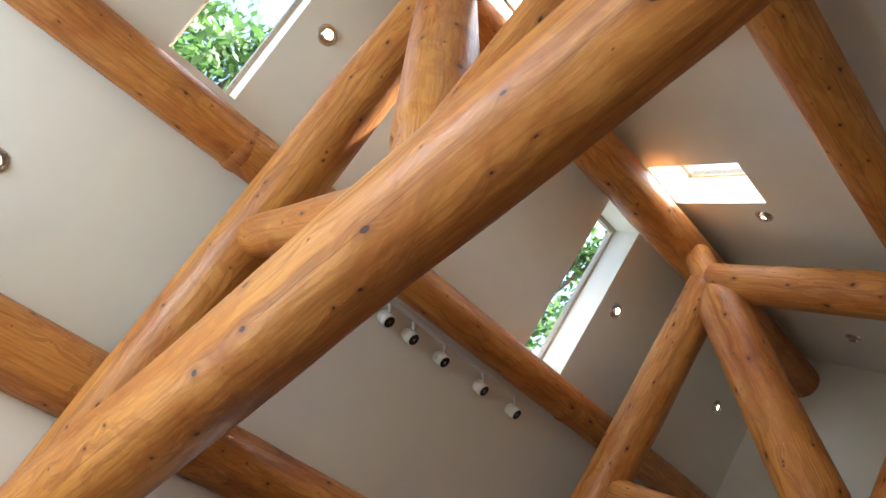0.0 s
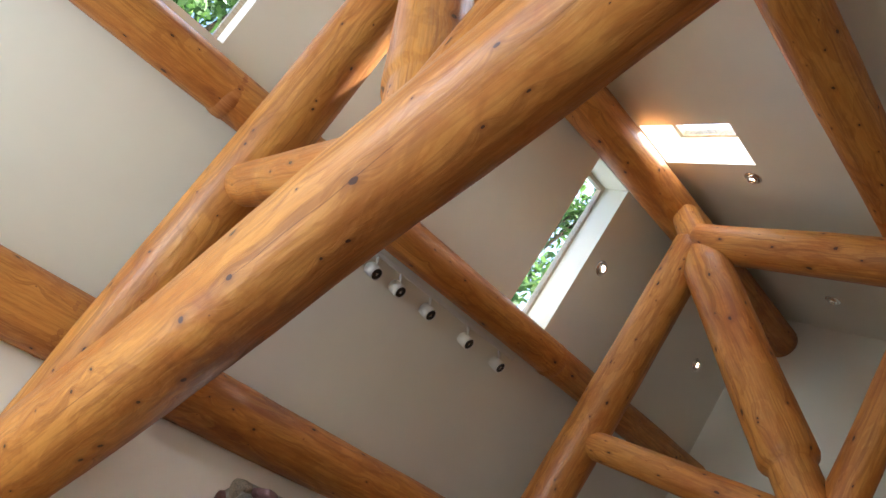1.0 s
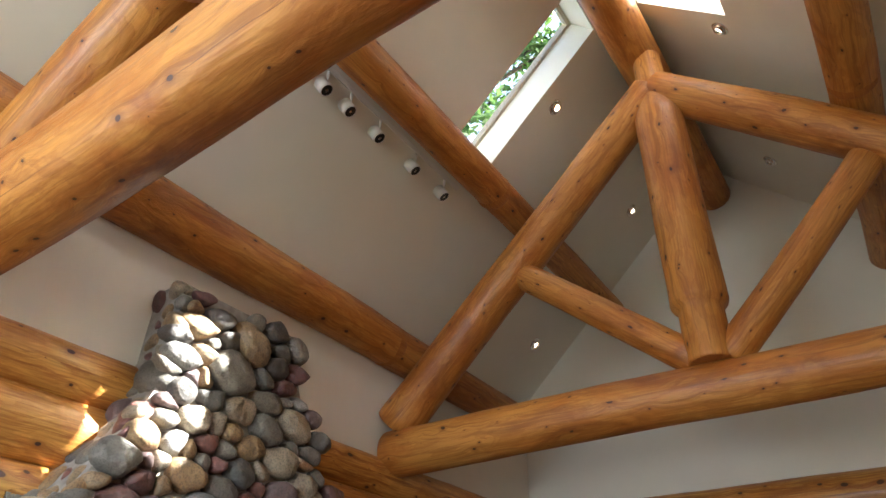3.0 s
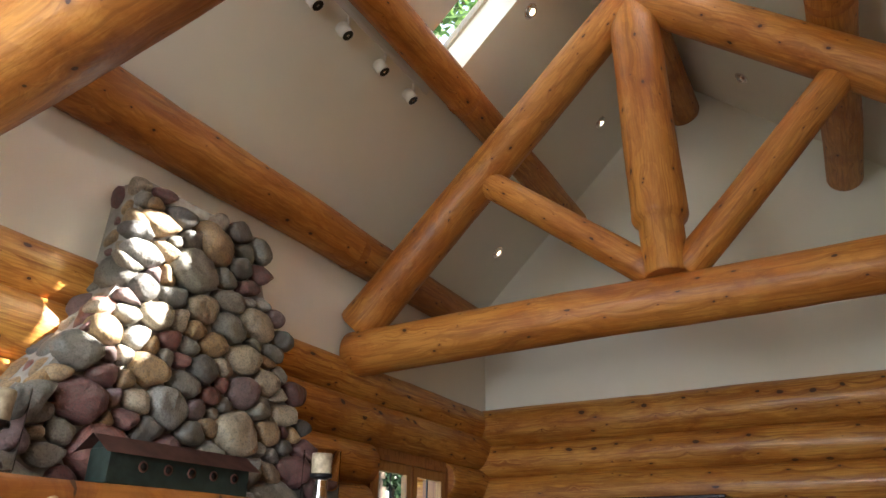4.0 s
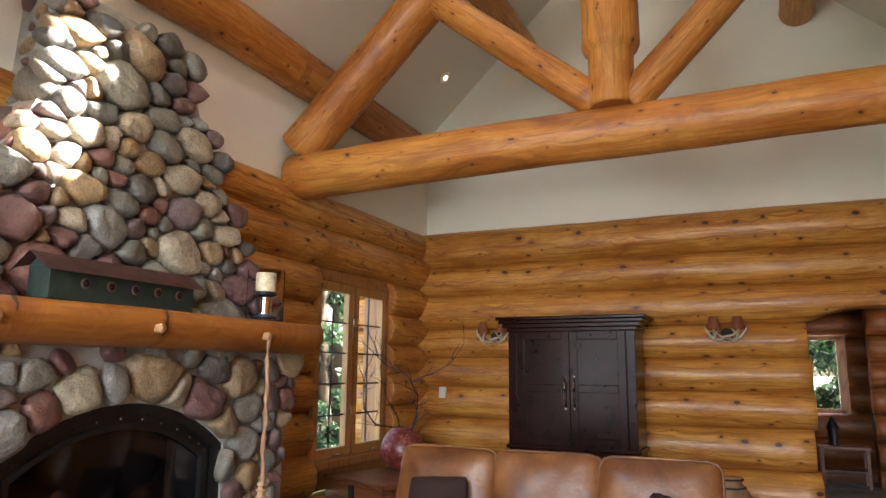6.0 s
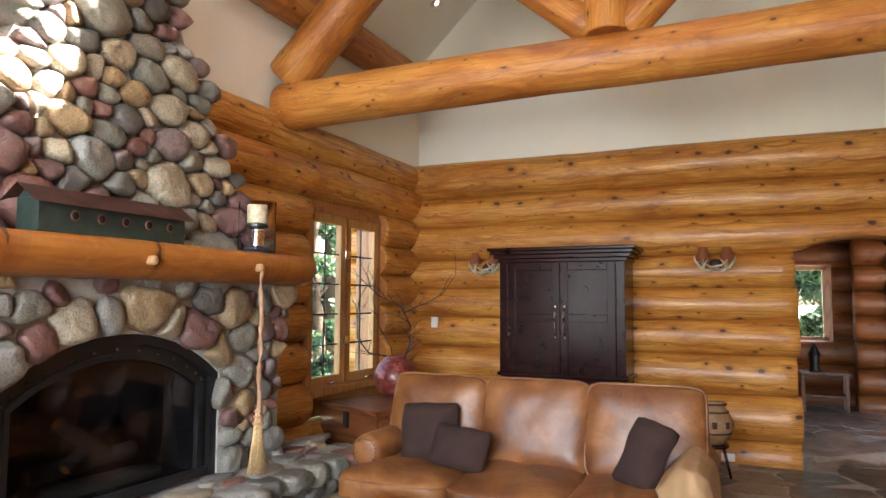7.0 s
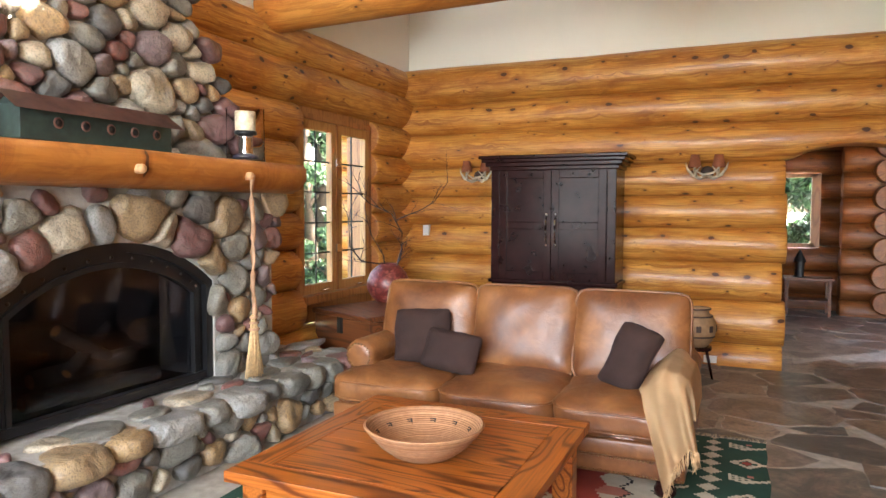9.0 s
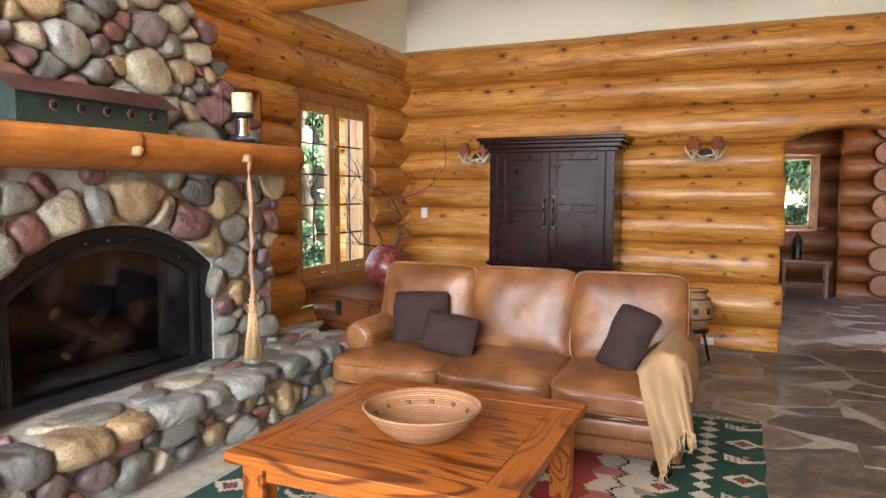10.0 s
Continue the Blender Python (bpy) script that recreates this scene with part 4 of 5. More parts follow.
def hurricane(y):
    hur = thing("hurricane_lamp", "clear glass hurricane lamp with an ivory candle jar on the mantel", "candle holder", (-2.975, y, 1.805), group="hurricane lamps")
    glass = part("glass_cylinder", lathe([(0.0, 0.0), (0.118, 0.0), (0.120, 0.006), (0.120, 0.335), (0.118, 0.335), (0.118, 0.008), (0.0, 0.008)], 36), JAR, hur)
    glass.visible_shadow = False
    part("stem", lathe([(0.0, 0.010), (0.052, 0.010), (0.046, 0.03), (0.044, 0.14), (0.050, 0.165), (0.0, 0.165)], 20), CHROME, hur, "silvery glass stem")
    part("pebble_fill", lathe([(0.054, 0.010), (0.085, 0.012), (0.080, 0.035), (0.050, 0.045)], 20), PEBBLES, hur, "dark pebbles")
    part("collar", lathe([(0.0, 0.165), (0.070, 0.165), (0.072, 0.175), (0.070, 0.19), (0.0, 0.19)], 24), BLACK, hur, "black collar")
    part("candle", lathe([(0.0, 0.19), (0.064, 0.19), (0.066, 0.20), (0.066, 0.305), (0.060, 0.315), (0.03, 0.308), (0.0, 0.305)], 24), CANDLE, hur)
    part("wick", tube([(0, 0, 0.304), (0.002, 0, 0.322)], 0.002, 6), HOLE, hur)


hurricane(3.60)
hurricane(1.52)

# ---- broom on the peg ----
broom = thing("hearth_broom", "straw hearth broom with a crooked stick handle on a peg", "broom", (-2.80, 3.47, 0.43))
part("handle", tube([(-0.02 + 0.005 * math.sin(k * 1.7), 0.006 * math.sin(k * 1.1), 0.34 + 0.94 * k / 12) for k in range(13)], [0.017 - 0.003 * (k / 12) + 0.002 * math.sin(k * 2.1) for k in range(13)], 10), STICK, broom)
bm = bmesh.new()
brnd = random.Random(5)
for k in range(150):
    a, q = brnd.uniform(0, 6.28), math.sqrt(brnd.random())
    w = Vector((0.032 * q * math.cos(a), 0.085 * q * math.sin(a), 0))
    tube([(-0.02 + w.x * 0.3, w.y * 0.22, 0.40), (-0.02 + w.x * 0.7, w.y * 0.48, 0.22), (-0.02 + w.x, w.y, brnd.uniform(0.0, 0.035))], [0.003, 0.004, 0.002], 4, bm)
part("bristles", bm, STRAW, broom)
for z, r in ((0.385, 0.026), (0.35, 0.030), (0.31, 0.035)):
    part("binding", lathe([(r, -0.007), (r + 0.003, 0), (r, 0.007)], 14), STICK, broom, m=pose(-0.02, 0, z))

# ---- window in the west wall ----
win = tagged(new("window_1"), "two-leaf fir casement window with leaded panes", "window", kind="structure")
WY0, WY1, WZ0, WZ1 = 5.06, 6.29, 0.72, 2.30
jamb = box(-3.86, -3.60, WY0 - 0.05, WY0, WZ0 - 0.05, WZ1 + 0.05)
box(-3.86, -3.60, WY1, WY1 + 0.05, WZ0 - 0.05, WZ1 + 0.05, bm=jamb)
box(-3.86, -3.58, WY0, WY1, WZ1, WZ1 + 0.05, bm=jamb)
part("window_frame", jamb, TRIM_WOOD, win, smooth=False)
part("head_board", box(-3.84, -3.62, WY0 - 0.05, WY1 + 0.05, WZ1 + 0.051, WZ1 + 0.21), TRIM_WOOD, win, smooth=False)
part("apron_board", box(-3.84, -3.60, WY0 - 0.05, WY1 + 0.05, WZ0 - 0.26, WZ0 - 0.076), TRIM_WOOD, win, smooth=False)
part("window_sill", box(-3.86, -3.50, WY0 - 0.06, WY1 + 0.06, WZ0 - 0.075, WZ0, 0.008), TRIM_WOOD, win, smooth=False)
mid = (WY0 + WY1) / 2
for a, b in ((WY0, mid - 0.015), (mid + 0.015, WY1)):
    leaf = box(-3.66, -3.60, a, a + 0.075, WZ0, WZ1)
    box(-3.66, -3.60, b - 0.075, b, WZ0, WZ1, bm=leaf)
    box(-3.66, -3.60, a + 0.075, b - 0.075, WZ0, WZ0 + 0.085, bm=leaf)
    box(-3.66, -3.60, a + 0.075, b - 0.075, WZ1 - 0.085, WZ1, bm=leaf)
    sash = part("casement", leaf, WIN_WOOD, win, smooth=False)
    g = part("pane", box(-3.634, -3.628, a + 0.07, b - 0.07, WZ0 + 0.08, WZ1 - 0.08), GLASS, sash, smooth=False)
    g.visible_shadow = False
    for k in range(1, 5):
        z = WZ0 + 0.085 + (WZ1 - WZ0 - 0.17) * k / 5
        part("lead_bar", box(-3.637, -3.625, a + 0.075, b - 0.075, z - 0.007, z + 0.007), LEAD, sash, smooth=False)
    c = (a + b) / 2
    part("lead_bar", box(-3.637, -3.625, c - 0.007, c + 0.007, WZ0 + 0.085, WZ1 - 0.085), LEAD, sash, smooth=False)
    part("latch", box(-3.60, -3.575, (b if a < mid - 0.1 else a) - 0.02, (b if a < mid - 0.1 else a) + 0.02, 1.08, 1.16, 0.005), CHROME, sash, smooth=False)
    part("latch", box(-3.60, -3.575, (b if a < mid - 0.1 else a) - 0.02, (b if a < mid - 0.1 else a) + 0.02, 1.90, 1.98, 0.005), CHROME, sash, smooth=False)
    part("crank", tube([(-3.58, c, WZ0 + 0.02), (-3.53, c, WZ0 + 0.03), (-3.53, c + 0.08, WZ0 + 0.035)], 0.008, 8), CHROME, sash)
part("mullion", box(-3.68, -3.59, mid - 0.015, mid + 0.015, WZ0, WZ1), TRIM_WOOD, win, smooth=False)


# ---- skylights ----
def skylight(name, hole):
    x0, x1, y0, y1 = hole
    s = tagged(new(name), "fixed roof skylight with a fir frame in a white plaster well", "skylight", kind="structure")
    sign = -1 if x0 < RIDGE_X else 1
    n = Vector((PITCH * sign, 0, 1)).normalized()
    at = lambda x, y, d: Vector((x, y, ceil_z(x))) + n * d
    def bar(xa, xb, ya, yb, d0, d1):
        bm = bmesh.new()
        lo = [bm.verts.new(at(x, y, d0)) for x, y in ((xa, ya), (xb, ya), (xb, yb), (xa, yb))]
        hi = [bm.verts.new(at(x, y, d1)) for x, y in ((xa, ya), (xb, ya), (xb, yb), (xa, yb))]
        bm.faces.new(lo[::-1])
        bm.faces.new(hi)
        for i in range(4):
            bm.faces.new((lo[i], lo[(i + 1) % 4], hi[(i + 1) % 4], hi[i]))
        return bm
    w = 0.032
    for k, c in enumerate(((x0, x0 + w, y0, y1), (x1 - w, x1, y0, y1), (x0 + w, x1 - w, y0, y0 + w), (x0 + w, x1 - w, y1 - w, y1))):
        part("frame_bar", bar(*c, 0.295, 0.36), PALE_PINE, s, smooth=False)
    g = part("pane", bar(x0 + w, x1 - w, y0 + w, y1 - w, 0.31, 0.316), GLASS, s, smooth=False)
    g.visible_shadow = False


skylight("skylight_1", SKY_W_FAR)
skylight("skylight_2", SKY_W_NEAR)
skylight("skylight_3", SKY_E_FAR)
skylight("skylight_4", SKY_E_NEAR)

# ---- ceiling lights ----
def slope_pose(x, y, lift=0.0):
    sign = -1 if x < RIDGE_X else 1
    n = Vector((PITCH * sign, 0, 1)).normalized()
    p = Vector((x, y, ceil_z(x))) - n * lift
    return Matrix.Translation(p) @ Vector((0, 0, 1)).rotation_difference(n).to_matrix().to_4x4()


spot = thing("recessed_light", "small chrome recessed eyeball light in the sloping ceiling", "ceiling light", group="recessed ceiling lights")
part("trim_ring", lathe([(0.050, -0.004), (0.052, -0.010), (0.070, -0.008), (0.076, 0.0), (0.050, 0.004)], 28), CHROME, spot)
part("eyeball", lathe([(0.050, -0.002), (0.047, -0.022), (0.038, -0.034), (0.034, -0.020), (0.030, 0.01), (0.0, 0.02)], 24), CHROME, spot)
part("bulb", lathe([(0.0, -0.012), (0.020, -0.010), (0.026, 0.0), (0.0, 0.004)], 16), BULB, spot)
spots = [(-1.745, 0.94), (-1.745, 4.57), (-1.745, 6.58), (-3.117, 6.65), (-0.205, 4.49), (-0.22, 6.55), (-3.117, -0.08)]
spot.matrix_basis = slope_pose(*spots[0])
for x, y in spots[1:]:
    copy_thing(spot, slope_pose(x, y))

track = thing("track_light", "white ceiling track with five small white spotlights", "track light")
sl = slope_pose(-2.62, 0.0)
bm = box(-0.018, 0.018, 2.0, 4.20, -0.024, -0.001, 0.003)
part("rail", bm, WHITE, track, m=sl, smooth=False)
for y in (2.12, 2.49, 2.75, 3.10, 3.58, 4.01):
    h = part("stem", lathe([(0.0, 0.03), (0.012, 0.03), (0.012, -0.05), (0.0, -0.05)], 12), WHITE, track, m=Matrix.Translation((-2.63, y, ceil_z(-2.63) - 0.045)))
    aim = look((-2.665, y - 0.005, ceil_z(-2.665) - 0.105), (-1.95, y + 0.35, 3.9))
    part("lamp_head", lathe([(0.0, 0.065), (0.03, 0.062), (0.052, 0.045), (0.053, -0.06), (0.045, -0.06), (0.043, -0.03), (0.0, -0.025)], 20), WHITE, track, m=aim)
    part("baffle", lathe([(0.0, -0.042), (0.044, -0.042), (0.0445, -0.058), (0.036, -0.057), (0.0, -0.047)], 20), BLACK, track, "black baffle", m=aim)
    part("lens", lathe([(0.0, -0.062), (0.014, -0.060), (0.0, -0.055)], 12), CHROME, track, m=aim)

# ---- soft forms ----
def cushion(sx, sy, sz, power=4.0, puff=0.35, cuts=9, seed=0.0, wrinkle=0.008):
    """A stuffed block: rounded edges, swollen faces, small creases."""
    bm = bmesh.new()
    bmesh.ops.create_cube(bm, size=2.0)
    bmesh.ops.subdivide_edges(bm, edges=bm.edges[:], cuts=cuts, use_grid_fill=True)
    for v in bm.verts:
        p = v.co
        ln = (abs(p.x) ** power + abs(p.y) ** power + abs(p.z) ** power) ** (1 / power)
        q = p / ln
        edge = max(abs(q.x), abs(q.y))
        thick = 1 - puff * edge ** 4
        c = Vector((q.x * sx, q.y * sy, q.z * sz * thick))
        c += q * wrinkle * (noise.noise(c * 7 + Vector((seed, 0, 0))) + 0.6 * noise.noise(c * 17 + Vector((0, seed, 0))))
        v.co = c
    return bm


def piping(sx, sy, z, r=0.006, power=4.0, n=56, bm=None):
    pts = []
    for k in range(n + 1):
        a = 2 * math.pi * k / n
        c, s = math.cos(a), math.sin(a)
        ln = (abs(c) ** power + abs(s) ** power) ** (1 / power)
        pts.append((c / ln * sx, s / ln * sy, z))
    return tube(pts, r, 6, bm)


# ---- sofa ----
sofa = thing("sofa", "tan leather three-seat sofa with rolled arms and brass nailheads", "sofa", (-1.27, 4.02, 0.0), 0.0)
HALF = 1.05
part("base", box(-HALF + 0.02, HALF - 0.02, -0.40, 0.46, 0.10, 0.32, 0.02, 3), LEATHER, sofa)
part("rail_band", box(-HALF, HALF, -0.425, -0.385, 0.205, 0.30, 0.018, 3), LEATHER, sofa)
part("back_frame", cushion(HALF - 0.04, 0.11, 0.36, 5, 0.05, seed=4), LEATHER, sofa, m=pose(0, 0.41, 0.58, -10))
for k in range(3):
    x = (k - 1) * 0.675
    w = 0.352 if k == 1 else 0.370
    xo = x + (-0.02 if k == 0 else 0.02 if k == 2 else 0)
    c = part("seat_cushion", cushion(w, 0.385, 0.112, 6, 0.30, cuts=13, seed=k * 3.1, wrinkle=0.013), LEATHER, sofa, m=pose(xo, -0.095, 0.405, 1.5))
    part("welt", piping(w * 0.998, 0.385, 0.052, 0.0065, power=6), LEATHER, c)
    part("welt", piping(w * 0.998, 0.385, -0.052, 0.0065, power=6), LEATHER, c)
    b = part("back_cushion", cushion(0.338, 0.275, 0.125, 10, 0.42, cuts=13, seed=k * 5.7 + 1, wrinkle=0.009), LEATHER, sofa, m=pose(x * 0.985, 0.225, 0.725, 74, 0, (-1.5, 1.0, 2.0)[k]))
    part("welt", piping(0.341, 0.278, 0.052, 0.008, power=10), LEATHER, b)
for s in (-1, 1):
    arm = box(s * 0.94 - 0.085, s * 0.94 + 0.085, -0.26, 0.42, 0.28, 0.58, 0.03, 3)
    part("arm", arm, LEATHER, sofa)
    roll = lathe([(0.0, 0.0), (0.055, 0.0), (0.075, 0.006), (0.098, 0.02), (0.104, 0.05), (0.104, 0.68), (0.08, 0.71), (0.0, 0.71)], 28)
    r = part("arm_roll", roll, LEATHER, sofa, m=pose(s * 0.955, -0.275, 0.565, -90))
    for i in range(20):
        a = 2 * math.pi * i / 20
        part("nailhead", lathe([(0.009, 0.0), (0.006, 0.006), (0.0, 0.008)], 6), BRASS, r, m=pose(0.078 * math.cos(a), 0.078 * math.sin(a), 0.008, 180))
for z in (0.195, 0.118):
    bm = bmesh.new()
    for i in range(96):
        x = -HALF + 0.03 + (2 * HALF - 0.06) * i / 95
        bmesh.ops.create_icosphere(bm, subdivisions=1, radius=0.0075, matrix=Matrix.Translation((x, -0.408 if z < 0.15 else -0.404, z)))
    part("nailhead_row", bm, BRASS, sofa, "row of brass nailheads")
for x in (-0.93, 0.93):
    for y in (-0.34, 0.40):
        part("foot", lathe([(0.0, 0.0), (0.035, 0.0), (0.055, 0.025), (0.058, 0.05), (0.045, 0.075), (0.05, 0.085), (0.05, 0.11), (0.0, 0.11)], 20), ARMOIRE_WOOD, sofa, "dark turned bun foot", m=pose(x, y, 0))

for (x, y, z, rx, ry, rz, sx, sy, nm) in ((-1.90, 4.02, 0.675, 72, -3, 8, 0.185, 0.175, "square"), (-1.645, 3.90, 0.615, 66, 6, -4, 0.18, 0.125, "oblong"), (-0.565, 3.93, 0.665, 66, 14, -26, 0.125, 0.190, "square")):
    p = thing("throw_pillow", "dark brown %s cloth pillow leaning on the leather sofa" % nm, "pillow", group="dark brown pillows")
    p.matrix_basis = pose(x, y, z, rx, ry, rz)
    part("cover", cushion(sx, sy, 0.085, 12, 0.80, seed=x * 9, wrinkle=0.008), PILLOW, p)
    part("seam", piping(sx * 0.985, sy * 0.985, 0.0, 0.004, 12), PILLOW, p)

# ---- throw over the arm ----
blanket = thing("throw_blanket", "tan wool throw with a knotted fringe draped over the sofa arm", "blanket")
bm = bmesh.new()
NU, NV = 44, 60
grid = []
for j in range(NV + 1):
    row = []
    v = j / NV
    for i in range(NU + 1):
        u = i / NU
        # across: from the seat, over the round arm, down its outer side
        prof = [(-0.47, 0.56), (-0.43, 0.61), (-0.39, 0.66), (-0.335, 0.688), (-0.275, 0.678), (-0.225, 0.625), (-0.200, 0.54), (-0.192, 0.44)]
        px = float(np.interp(u, np.linspace(0, 1, 8), [a for a, b in prof]))
        pz = float(np.interp(u, np.linspace(0, 1, 8), [b for a, b in prof]))
        fold = 0.017 * math.sin(u * 17 + 2.5 * math.sin(v * 2.2)) + 0.020 * noise.noise(Vector((u * 6, v * 3, 1)))
        if v < 0.38:
            s = v / 0.38
            y = 4.12 - 0.56 * s
            p = Vector((px, y, pz + 0.008 + fold * 0.6 + 0.004))
        else:
            s = (v - 0.38) / 0.62
            drop = s * (0.50 - 0.27 * u)
            bend = min(1.0, s * 5)
            spread = 1 + 0.18 * s
            z = pz + 0.008 - drop - (pz - 0.60) * 0.3 * bend
            x = -0.35 + (px + 0.35) * (0.86 * spread) + 0.15 * s * (1 - u)
            y = 3.56 - 0.055 * math.sin(bend * math.pi / 2) - fold * (0.8 + 0.9 * s) - (0.0 if u < 0.6 else -0.10 * (u - 0.6))
            p = Vector((x, y, max(z, 0.11 + 0.02 * math.sin(u * 9))))
        row.append(bm.verts.new(p))
    grid.append(row)
for j in range(NV):
    for i in range(NU):
        bm.faces.new((grid[j][i], grid[j][i + 1], grid[j + 1][i + 1], grid[j + 1][i]))
ends = [grid[NV][i].co.copy() for i in range(0, NU + 1)]
bmesh.ops.solidify(bm, geom=bm.faces[:], thickness=0.007)
part("cloth", bm, THROW, blanket)
bm = bmesh.new()
frnd = random.Random(8)
for p in ends:
    for _ in range(2):
        q = p + Vector((frnd.uniform(-0.006, 0.006), frnd.uniform(-0.004, 0.004), 0))
        tube([q + Vector((0, 0, 0.006)), q + Vector((frnd.uniform(-0.006, 0.006), -0.003, -0.03)), q + Vector((frnd.uniform(-0.012, 0.012), 0.0, -0.068))], [0.0022, 0.002, 0.0015], 4, bm)
tagged(part("fringe", bm, THROW, blanket), kind="stuff")

# ---- coffee table and basket ----
TX0, TX1, TY0, TY1, TZ = -1.875, -0.67, 2.11, 3.35, 0.455
table = thing("coffee_table", "orange-stained square pine coffee table with plank top", "coffee table", (0, 0, 0))
e = 0.135
for a, b in ((TY0, TY0 + e), (TY1 - e, TY1)):
    part("edge_board", box(TX0, TX1, a, b, TZ - 0.045, TZ, 0.003), TABLE_WOOD, table, smooth=False)
for a, b in ((TX0, TX0 + e), (TX1 - e, TX1)):
    part("edge_board", box(a + 0.001, b - 0.001, TY0 + e + 0.0005, TY1 - e - 0.0005, TZ - 0.045, TZ - 0.0006, 0.0015), TABLE_SIDE, table, smooth=False)
n = 5
for k in range(n):
    y = TY0 + e + 0.003
    st = (TY1 - TY0 - 2 * e - 0.006) / n
    part("plank", box(TX0 + e + 0.002, TX1 - e - 0.002, y + st * k + 0.0003, y + st * (k + 1) - 0.0003, TZ - 0.04, TZ - 0.0012 - 0.0003 * (k % 2), 0.001), TABLE_WOOD, table, smooth=False)
for a, b, c, d in ((TX0 + 0.09, TX1 - 0.09, TY0 + 0.075, TY0 + 0.10), (TX0 + 0.09, TX1 - 0.09, TY1 - 0.10, TY1 - 0.075)):
    part("apron", box(a, b, c, d, TZ - 0.13, TZ - 0.046, 0.003), TABLE_WOOD, table, smooth=False)
for a, b in ((TX0 + 0.075, TX0 + 0.10), (TX1 - 0.10, TX1 - 0.075)):
    part("apron", box(a, b, TY0 + 0.101, TY1 - 0.101, TZ - 0.13, TZ - 0.046, 0.003), TABLE_SIDE, table, smooth=False)
for x in (TX0 + 0.05, TX1 - 0.15):
    for y in (TY0 + 0.05, TY1 - 0.15):
        part("leg", box(x, x + 0.10, y, y + 0.10, 0.010, TZ - 0.047, 0.006), TABLE_SIDE, table, smooth=False)

bowl = thing("basket_bowl", "wide coiled basket bowl with dark woven marks on the coffee table", "basket", (-1.225, 2.61, TZ))
prof = [(0.0, 0.004), (0.115, 0.0), (0.140, 0.012), (0.190, 0.050), (0.230, 0.094), (0.252, 0.124), (0.254, 0.130), (0.246, 0.132), (0.222, 0.100), (0.182, 0.060), (0.132, 0.022), (0.105, 0.014), (0.0, 0.014)]
fine = []
for (r0, z0), (r1, z1) in zip(prof, prof[1:]):
    for k in range(5):
        fine.append((r0 + (r1 - r0) * k / 5, z0 + (z1 - z0) * k / 5))
fine.append(prof[-1])
fine = [(max(0.0, r + (0.0022 * math.sin(i * 2.6) if r > 0.01 else 0)), z) for i, (r, z) in enumerate(fine)]
part("coil_body", lathe(fine, 64), BASKET, bowl)
part("rim", lathe([(0.242, 0.126), (0.246, 0.136), (0.254, 0.137), (0.259, 0.130), (0.254, 0.123)], 64), BASKET, bowl, "laced rim")
for k in range(12):
    a = 2 * math.pi * k / 12 + 0.2
    bm = bmesh.new()
    for du, dv, w, h in ((0.0, 0.0, 0.006, 0.026), (0.012, 0.010, 0.022, 0.005), (0.012, 0.0, 0.018, 0.005), (0.012, -0.010, 0.022, 0.005)):
        box(-0.0015, 0.0015, du - w / 2, du + w / 2, dv - h / 2, dv + h / 2, bm=bm)
    part("woven_mark", bm, HOLE, bowl, "dark woven mark", m=Matrix.Rotation(a, 4, 'Z') @ pose(0.2035, 0, 0.0818, 0, 40, 0), smooth=False)

# ---- armoire ----
AX0, AX1, AY0, AY1 = -2.34, -1.10, 6.56, 7.03
arm = thing("armoire", "dark cherry armoire with two panelled doors and a stepped cornice", "armoire", (0, 0, 0))
part("carcass", box(AX0, AX1, AY0 + 0.02, AY1, 0.08, 1.90, 0.004), ARMOIRE_WOOD, arm, smooth=False)
for k, (g, z0, z1) in enumerate(((0.02, 1.885, 1.925), (0.055, 1.922, 1.965), (0.085, 1.962, 1.998), (0.11, 1.996, 2.03))):
    part("cornice_step", box(AX0 - g, AX1 + g, AY0 + 0.02 - g, AY1, z0, z1, 0.008, 2), ARMOIRE_WOOD, arm, smooth=False)
part("waist_moulding", box(AX0 - 0.025, AX1 + 0.025, AY0 - 0.01, AY1, 0.765, 0.80, 0.008), ARMOIRE_WOOD, arm, smooth=False)
part("plinth", box(AX0 - 0.02, AX1 + 0.02, AY0, AY1, 0.0, 0.09, 0.006), ARMOIRE_WOOD, arm, smooth=False)
for x in (AX0, AX1 - 0.085):
    part("fluted_stile", box(x, x + 0.085, AY0 - 0.002, AY0 + 0.03, 0.80, 1.885, 0.006), ARMOIRE_WOOD, arm, smooth=False)
mid_x = (AX0 + AX1) / 2
